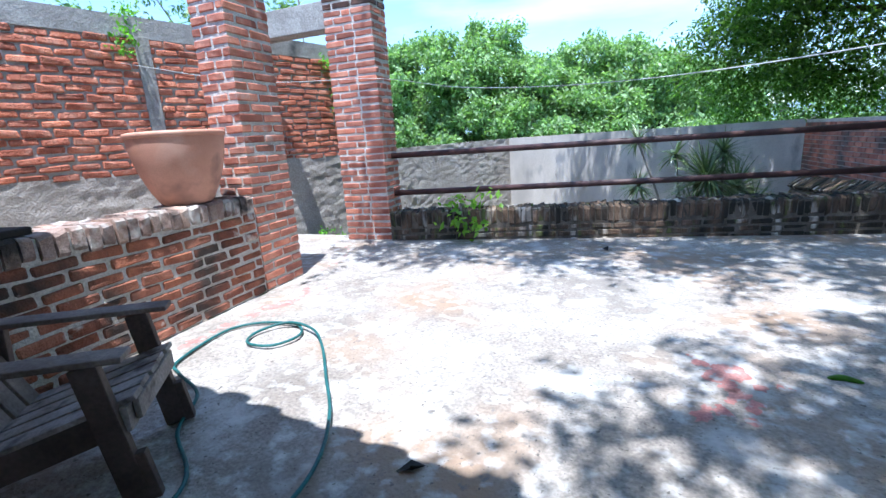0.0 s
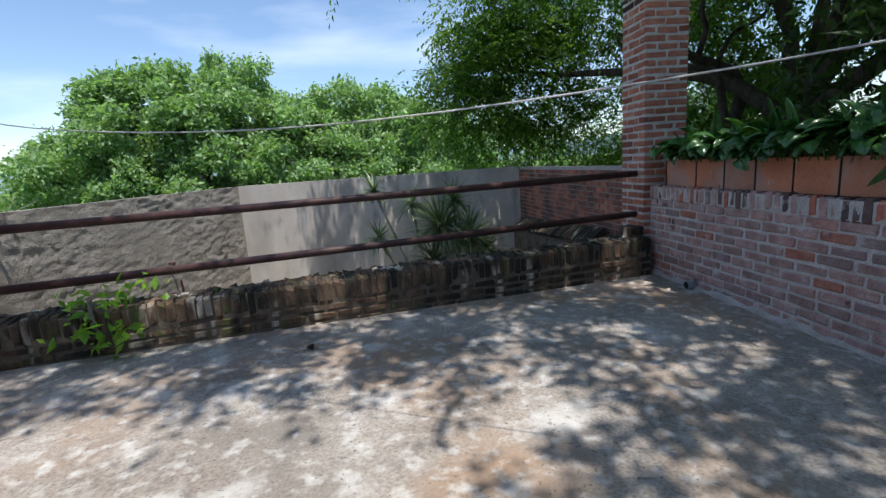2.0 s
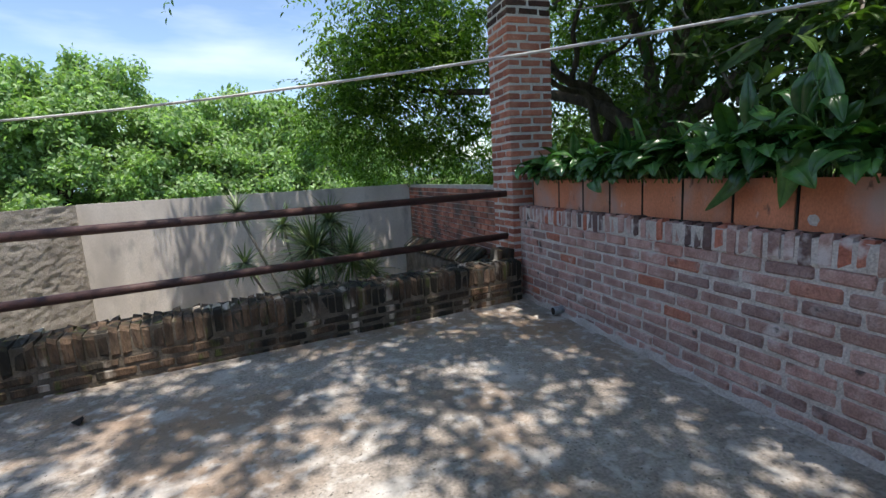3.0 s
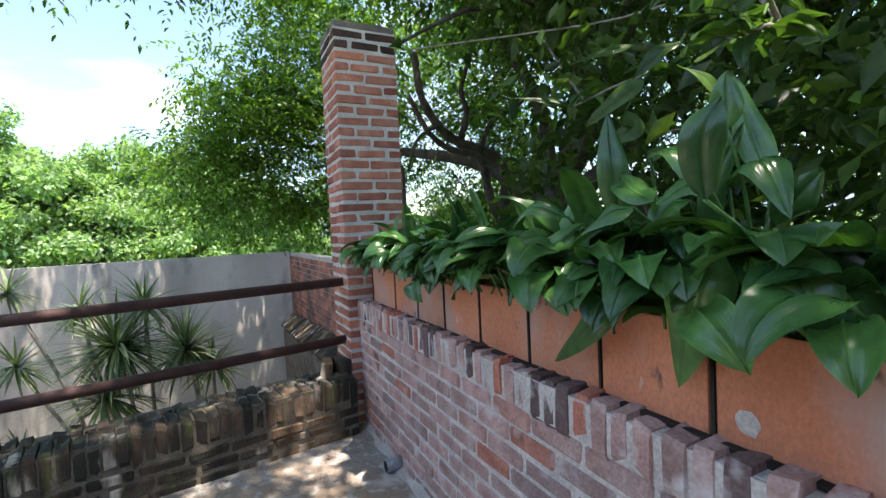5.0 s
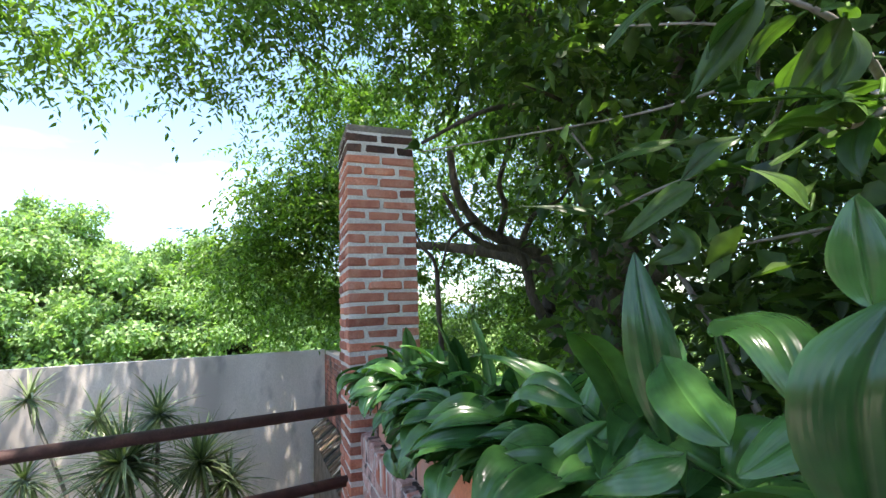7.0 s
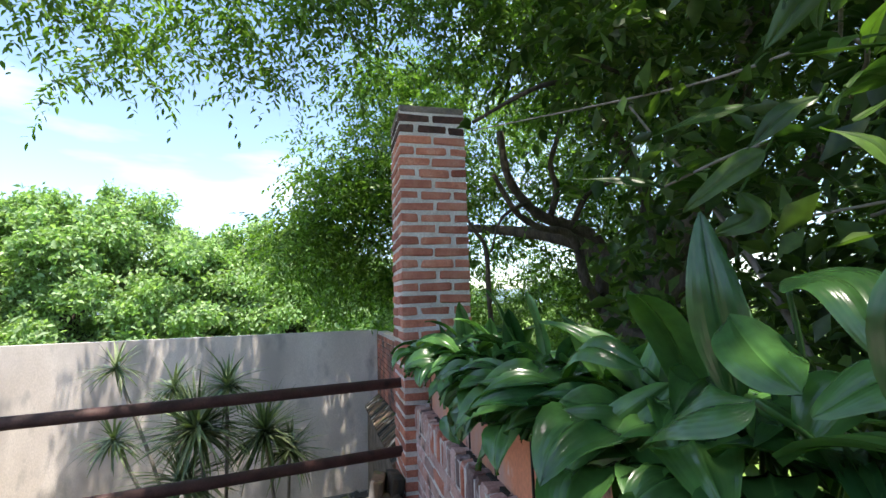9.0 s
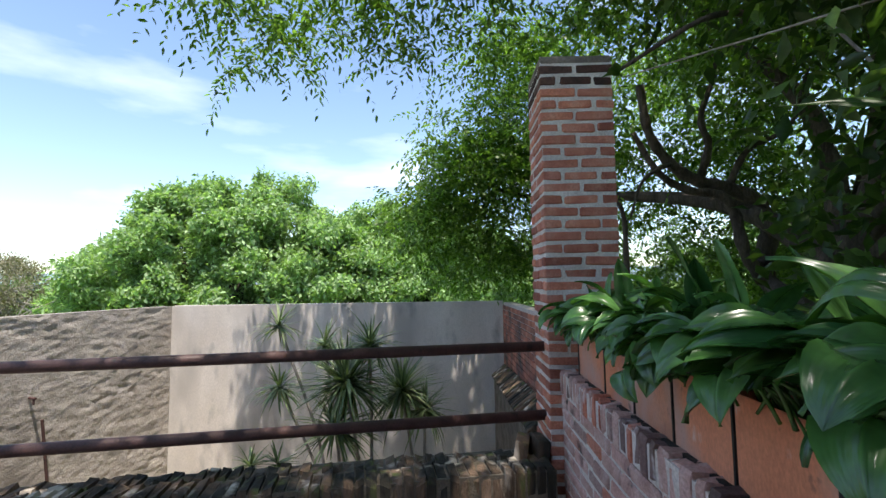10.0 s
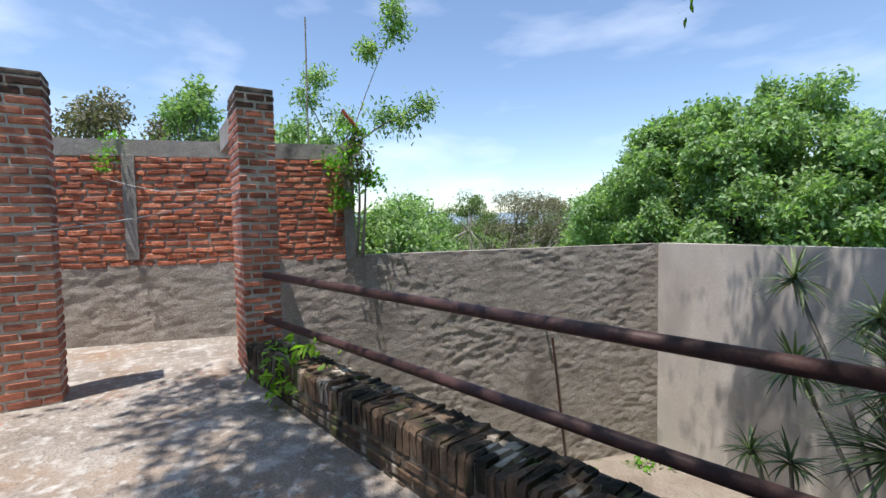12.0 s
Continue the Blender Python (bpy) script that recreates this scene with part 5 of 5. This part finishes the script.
creeper((sx, sy, -2.85), "slender feathery sapling beyond the boundary wall", [(sx, sy, 4.2), (sx - 0.6, sy - 0.7, 4.8), (sx + 0.5, sy + 0.9, 4.3), (sx + 1.1, sy + 1.7, 4.5), (sx + 0.4, sy + 0.6, 5.9), (sx + 0.7, sy + 1.2, 6.4),
         (sx + 0.9, sy + 1.0, 6.8), (sx - 0.9, sy - 1.0, 4.0), (sx + 0.8, sy + 1.3, 4.2), (sx - 0.2, sy - 0.3, 3.7), (sx - 0.4, sy - 0.5, 5.3), (sx + 0.1, sy - 0.1, 3.0), (sx - 0.6, sy - 0.6, 3.2), (sx - 1.6, sy - 2.0, 3.2), (sx - 1.3, sy - 1.7, 3.5)],
        [0.5, 0.45, 0.55, 0.45, 0.32, 0.42, 0.36, 0.5, 0.45, 0.5, 0.4, 0.5, 0.5, 0.5, 0.5], 95, 0.135, M["bush_leaf"], 92,
        [[(sx, sy, -2.85), (sx + 0.1, sy, 1.5), (sx + 0.1, sy + 0.2, 3.8), (sx + 0.8, sy + 1.1, 6.6)], [(sx + 0.1, sy + 0.2, 3.6), (sx + 0.7, sy + 1.0, 4.2), (sx + 1.4, sy + 2.0, 4.6)], [(sx, sy, 2.8), (sx - 0.3, sy - 0.4, 4.0), (sx - 0.7, sy - 0.8, 5.1)]], "sapling", 4, 0.35)
wv = wall_at(4.3)
creeper((wv.x, wv.y, 2.6), "small light green vine hanging over the wall crown", [(wv.x + 0.1, wv.y - 0.1, 2.62), (wv.x + 0.1, wv.y - 0.05, 2.85), (wv.x + 0.1, wv.y - 0.15, 2.45)], [0.12, 0.15, 0.1], 14, 0.06, M["vine_leaf"], 93)
wv = wall_at(6.95)
creeper((wv.x, wv.y, 2.6), "small light green vine hanging over the wall crown", [(wv.x + 0.1, wv.y, 2.55), (wv.x + 0.12, wv.y + 0.1, 2.2), (wv.x + 0.1, wv.y + 0.15, 1.85)], [0.15, 0.15, 0.12], 16, 0.06, M["vine_leaf"], 94)
# weed growing through the parapet
creeper((1.25, 5.72, 0.30), "bright green weed growing over the mossy parapet", [(1.22, 5.62, 0.42), (1.12, 5.56, 0.30), (1.3, 5.60, 0.22), (1.35, 5.58, 0.10), (1.05, 5.8, 0.40), (1.5, 5.85, 0.40)], [0.12, 0.10, 0.09, 0.07, 0.14, 0.15], 8, 0.11, M["weed_leaf"], 95,
        [[(1.25, 5.72, 0.28), (1.2, 5.6, 0.45), (1.25, 5.54, 0.2)]], "weed", 2, 0.5)
# weeds at the floor's end by the second pillar
creeper((-0.7, 5.95, -0.3), "small weeds at the floor edge beside the pillar", [(-0.55, 5.95, 0.0), (-0.8, 5.98, -0.05), (-1.1, 5.98, 0.0)], [0.12, 0.1, 0.1], 12, 0.06, M["vine_leaf"], 96)

# shrubs behind the planter wall, their leaf colour darkened for shade
creeper((8.4, 4.2, -2.85), "dense shrub behind the planters, shade put into its dark large leaves", [(8.0 + 0.9 * random.Random(i).random(), 0.4 + 0.165 * i, 0.6 + 3.6 * random.Random(i + 50).random()) for i in range(40)],
        [0.75] * 40, 46, 0.16, M["leaf_in_shade"], 97, [[(8.4, 4.2, -2.85), (8.3, 4.0, 0.5), (8.1, 3.2, 2.6)], [(8.4, 4.4, -1), (8.4, 5.4, 1.5), (8.0, 6.0, 2.9)], [(8.4, 4.2, -1), (8.6, 2.2, 1.8), (8.2, 1.4, 3.2)]], "shrub", 4, 0.45)

# ---- marks and litter on the floor ----
def splash(name, points, width, label, m, key):
    """A worn mark: ragged flecks of paint along points, a hair above the floor."""
    rng = random.Random(key)
    line = spline([(x, y, 0) for x, y in points], 7)
    bm = bmesh.new()
    for i, p in enumerate(line):
        if rng.random() < 0.22:
            continue
        c = p + Vector((rng.gauss(0, width * 0.35), rng.gauss(0, width * 0.35), 0))
        r, n = width * rng.uniform(0.35, 1.0), 11
        ring = []
        for k in range(n):
            q = c + Vector((math.cos(k * math.tau / n), math.sin(k * math.tau / n), 0)) * r * rng.uniform(0.45, 1.15)
            ring.append(bm.verts.new((q.x, q.y, floor_z(q.x) + 0.0008 + 0.00012 * i)))
        bm.faces.new(ring)
    return tagged(part(name, bm, M[m]), label, "paint mark", kind="structure")


for i, (pts, w) in enumerate(((((3.40, 2.95), (3.54, 2.70), (3.86, 2.66)), 0.03), (((3.54, 2.70), (3.48, 2.45), (3.34, 2.34)), 0.035), (((3.54, 2.68), (3.60, 2.45), (3.56, 2.28)), 0.03), (((3.50, 2.72), (3.66, 2.76)), 0.05),
                              (((0.20, 2.05), (0.28, 2.37), (0.30, 2.65)), 0.035), (((0.28, 2.6), (0.34, 3.0), (0.42, 3.15)), 0.05), (((0.40, 3.05), (0.45, 3.40), (0.30, 3.6)), 0.03), (((0.52, 2.9), (0.6, 3.3), (0.5, 3.7)), 0.012),
                              (((0.15, 4.0), (0.1, 4.6), (-0.15, 5.1)), 0.018), (((0.3, 4.3), (0.35, 4.8), (0.1, 5.3)), 0.016))):
    splash("paint_mark", pts, w * 1.6, "faded red paint mark on the concrete", "red_paint", 300 + i)
bm = bmesh.new()
for k in range(3):
    a = 0.06
    vs = [bm.verts.new(v) for v in ((-a + k * 0.03, -0.02, 0.006), (0, -0.035, 0.02 + 0.01 * k), (a, 0.0, 0.008), (0, 0.035, 0.014))]
    bm.faces.new(vs)
ob = tagged(part("dry_leaf", bm, M["black"]), "dark curled dry leaf on the concrete floor", "leaf")
ob.matrix_basis = pose(2.25, 1.66, -0.025, 0, 0, 20)
ob = tagged(part("dry_leaf", ob.data, None), "dark curled dry leaf on the concrete floor", "leaf")
ob.matrix_basis = pose(2.9, 5.35, -0.033, 0, 0, 100)
bm = tube(bmesh.new(), spline([(0, 0, 0.008), (0.09, 0.01, 0.02), (0.2, 0.0, 0.008)], 4), [0.006, 0.016, 0.02, 0.022, 0.022, 0.02, 0.018, 0.014, 0.006], 8)
ob = tagged(part("seed_pod", bm, M["vine_leaf"], smooth=True), "green seed pod lying on the concrete floor", "seed pod")
ob.matrix_basis = pose(4.0, 2.84, floor_z(4.0), 0, 0, -8) @ Matrix.Scale(0.7, 4)
# mortar fillet at the foot of the planter wall
bm = bmesh.new()
prev = None
rf = random.Random(9)
for i in range(60):
    yy = 6.7 - 0.12 * i
    w, h = rf.uniform(0.02, 0.06), rf.uniform(0.02, 0.06)
    cur = (bm.verts.new((6.665 - w, yy, -0.082)), bm.verts.new((6.665 - w * 0.5, yy, -0.08 + h * 0.6)), bm.verts.new((6.668, yy, -0.08 + h)))
    if prev:
        bm.faces.new((prev[0], prev[1], cur[1], cur[0])), bm.faces.new((prev[1], prev[2], cur[2], cur[1]))
    prev = cur
setting("trim", bm, M["mortar"], "crumbling pale mortar strip at the wall foot", "mortar strip")

# black strip painting the shaded gap under the planters; lime spot on one
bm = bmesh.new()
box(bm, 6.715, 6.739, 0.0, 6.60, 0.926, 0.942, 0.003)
setting("trim", bm, M["black"], "black strip painted as the shaded gap under the terracotta planters", "grime strip")
bm = bmesh.new()
rl = random.Random(5)
hub = bm.verts.new((6.7385, 3.78, 1.00))
ring = [bm.verts.new((6.7382, 3.78 + 0.03 * math.cos(a) * rl.uniform(0.8, 1.1), 1.00 + 0.032 * math.sin(a) * rl.uniform(0.8, 1.1))) for a in (k * math.tau / 14 for k in range(14))]
for k in range(14):
    bm.faces.new((hub, ring[k], ring[(k + 1) % 14]))
setting("trim", bm, M["lime"], "pale lime spot on a terracotta planter", "lime spot")

# branch with large leaves hanging in over the planters
br = tagged(new("leafy_branch"), "overhanging branch with large light green leaves and pale stems", "branch")
br.location = (8.7, 4.9, 2.9)
bb = Vector((8.7, 4.9, 2.9))
bm = bmesh.new()
lines = [
    [(8.7, 4.9, 2.9), (7.533, 4.117, 2.163), (7.247, 4.013, 2.061), (7.235, 4.094, 2.045), (7.196, 4.13, 2.101)],
    [(7.533, 4.117, 2.163), (7.244, 4.046, 2.26), (7.081, 4.099, 2.355)],
    [(8.6, 5.1, 2.0), (8.049, 4.547, 1.958), (7.776, 4.787, 1.919)],
    [(8.6, 5.3, 2.3), (7.856, 4.755, 2.236), (7.56, 4.82, 2.167), (7.383, 5.013, 2.079)],
    [(8.7, 5.2, 2.6), (8.01, 4.698, 2.592), (7.976, 5.462, 2.777), (7.148, 6.715, 2.958)],
    [(8.7, 5.2, 2.9), (8.04, 4.802, 2.893), (7.762, 5.247, 3.158)]]
tips = []
for ln in lines:
    pts = [Vector(p) - bb for p in spline(ln, 5)]
    tube(bm, pts, [0.011 * (1 - 0.6 * i / len(pts)) for i in range(len(pts))], 6)
    tips += pts[3::2]
part("stem", bm, M["bark_pale"], br, "pale thin stems", smooth=True)
rb = random.Random(15)
big_leaf = [leaf_mesh(0.20, 0.085, 0.04, radians(20), radians(-50), 0.4, 71), leaf_mesh(0.22, 0.095, 0.04, radians(5), radians(-70), 0.35, 72)]
for me in big_leaf:
    me.materials.clear()
    me.materials.append(M["hanging_leaf"])
for p in tips * 2:
    ob = new("leaf", rb.choice(big_leaf))
    ob.matrix_basis = Matrix.Translation(p) @ pose(0, 0, 0, rb.gauss(0, 25), rb.gauss(0, 15), rb.uniform(0, 360)) @ Matrix.Scale(rb.uniform(0.6, 0.95), 4)
    ob.parent = br
set_leaf(br, (7.081, 4.099, 2.355), (7.064, 4.156, 2.282), (7.018, 4.243, 2.172), 0.080, (-0.6, -0.7, 0.4), 0.4, 0.1, "hanging_leaf")
set_leaf(br, (7.188, 4.016, 2.254), (7.19, 4.067, 2.198), (7.18, 4.141, 2.123), 0.072, (-0.5, -0.8, 0.2), 0.4, 0.1, "hanging_leaf")
set_leaf(br, (7.216, 3.995, 2.078), (7.123, 4.082, 2.108), (6.998, 4.208, 2.132), 0.040, (0, -0.5, 0.85), 0.4, 0.1, "hanging_leaf")
set_leaf(br, (7.236, 4.042, 2.255), (7.241, 4.051, 2.184), (7.215, 4.096, 2.101), 0.072, (-0.7, -0.7, 0.2), 0.4, 0.1, "hanging_leaf")
set_leaf(br, (7.273, 4.013, 2.052), (7.234, 4.093, 2.05), (7.184, 4.199, 2.006), 0.080, (-0.3, -0.5, 0.8), 0.4, 0.1, "hanging_leaf")
set_leaf(br, (7.278, 4.166, 2.402), (7.236, 4.201, 2.434), (7.211, 4.291, 2.378), 0.072, (-0.4, -0.6, 0.6), 0.4, 0.1, "hanging_leaf")
set_leaf(br, (7.259, 4.379, 2.619), (7.173, 4.491, 2.607), (7.114, 4.613, 2.528), 0.064, (-0.3, -0.7, 0.6), 0.4, 0.1, "hanging_leaf")
set_leaf(br, (7.383, 5.013, 2.079), (7.254, 5.099, 2.125), (7.082, 5.2, 2.152), 0.080, (-0.2, -0.5, 0.85), 0.4, 0.1, "hanging_leaf")
set_leaf(br, (7.539, 4.701, 2.131), (7.481, 4.781, 2.085), (7.372, 4.916, 1.956), 0.104, (-0.4, -0.7, 0.5), 0.4, 0.1, "hanging_leaf")
set_leaf(br, (7.505, 4.672, 2.289), (7.39, 4.799, 2.282), (7.272, 4.918, 2.246), 0.096, (-0.3, -0.5, 0.8), 0.4, 0.1, "hanging_leaf")
set_leaf(br, (7.427, 4.716, 1.985), (7.454, 4.704, 1.902), (7.377, 4.79, 1.853), 0.104, (-0.4, -0.8, 0.3), 0.4, 0.1, "hanging_leaf")
set_leaf(br, (7.452, 4.448, 2.197), (7.409, 4.513, 2.18), (7.357, 4.61, 2.094), 0.088, (-0.4, -0.6, 0.6), 0.4, 0.1, "hanging_leaf")
set_leaf(br, (7.488, 4.314, 1.937), (7.455, 4.34, 2.022), (7.386, 4.413, 2.09), 0.080, (-0.2, -0.6, 0.7), 0.4, 0.1, "hanging_leaf")
# weeds and leaf litter on the lower yard
ry = random.Random(33)
beds = [(ry.uniform(0.3, 5.5), ry.uniform(9.0, 12.4), -2.8) for _ in range(34)]
beds = [(max(x, -0.35 + 0.298 * (yy - 10.2) + 0.4), yy, z) for x, yy, z in beds]
ob = leaf_cloud("yard_weeds", beds, [ry.uniform(0.15, 0.35) for _ in beds], [26] * len(beds), 0.10, M["vine_leaf"], None, 34, flat=0.5, shell=0.1, spray=2)
tagged(ob, "low weeds and leaf litter on the yard ground", "weeds", kind="stuff")
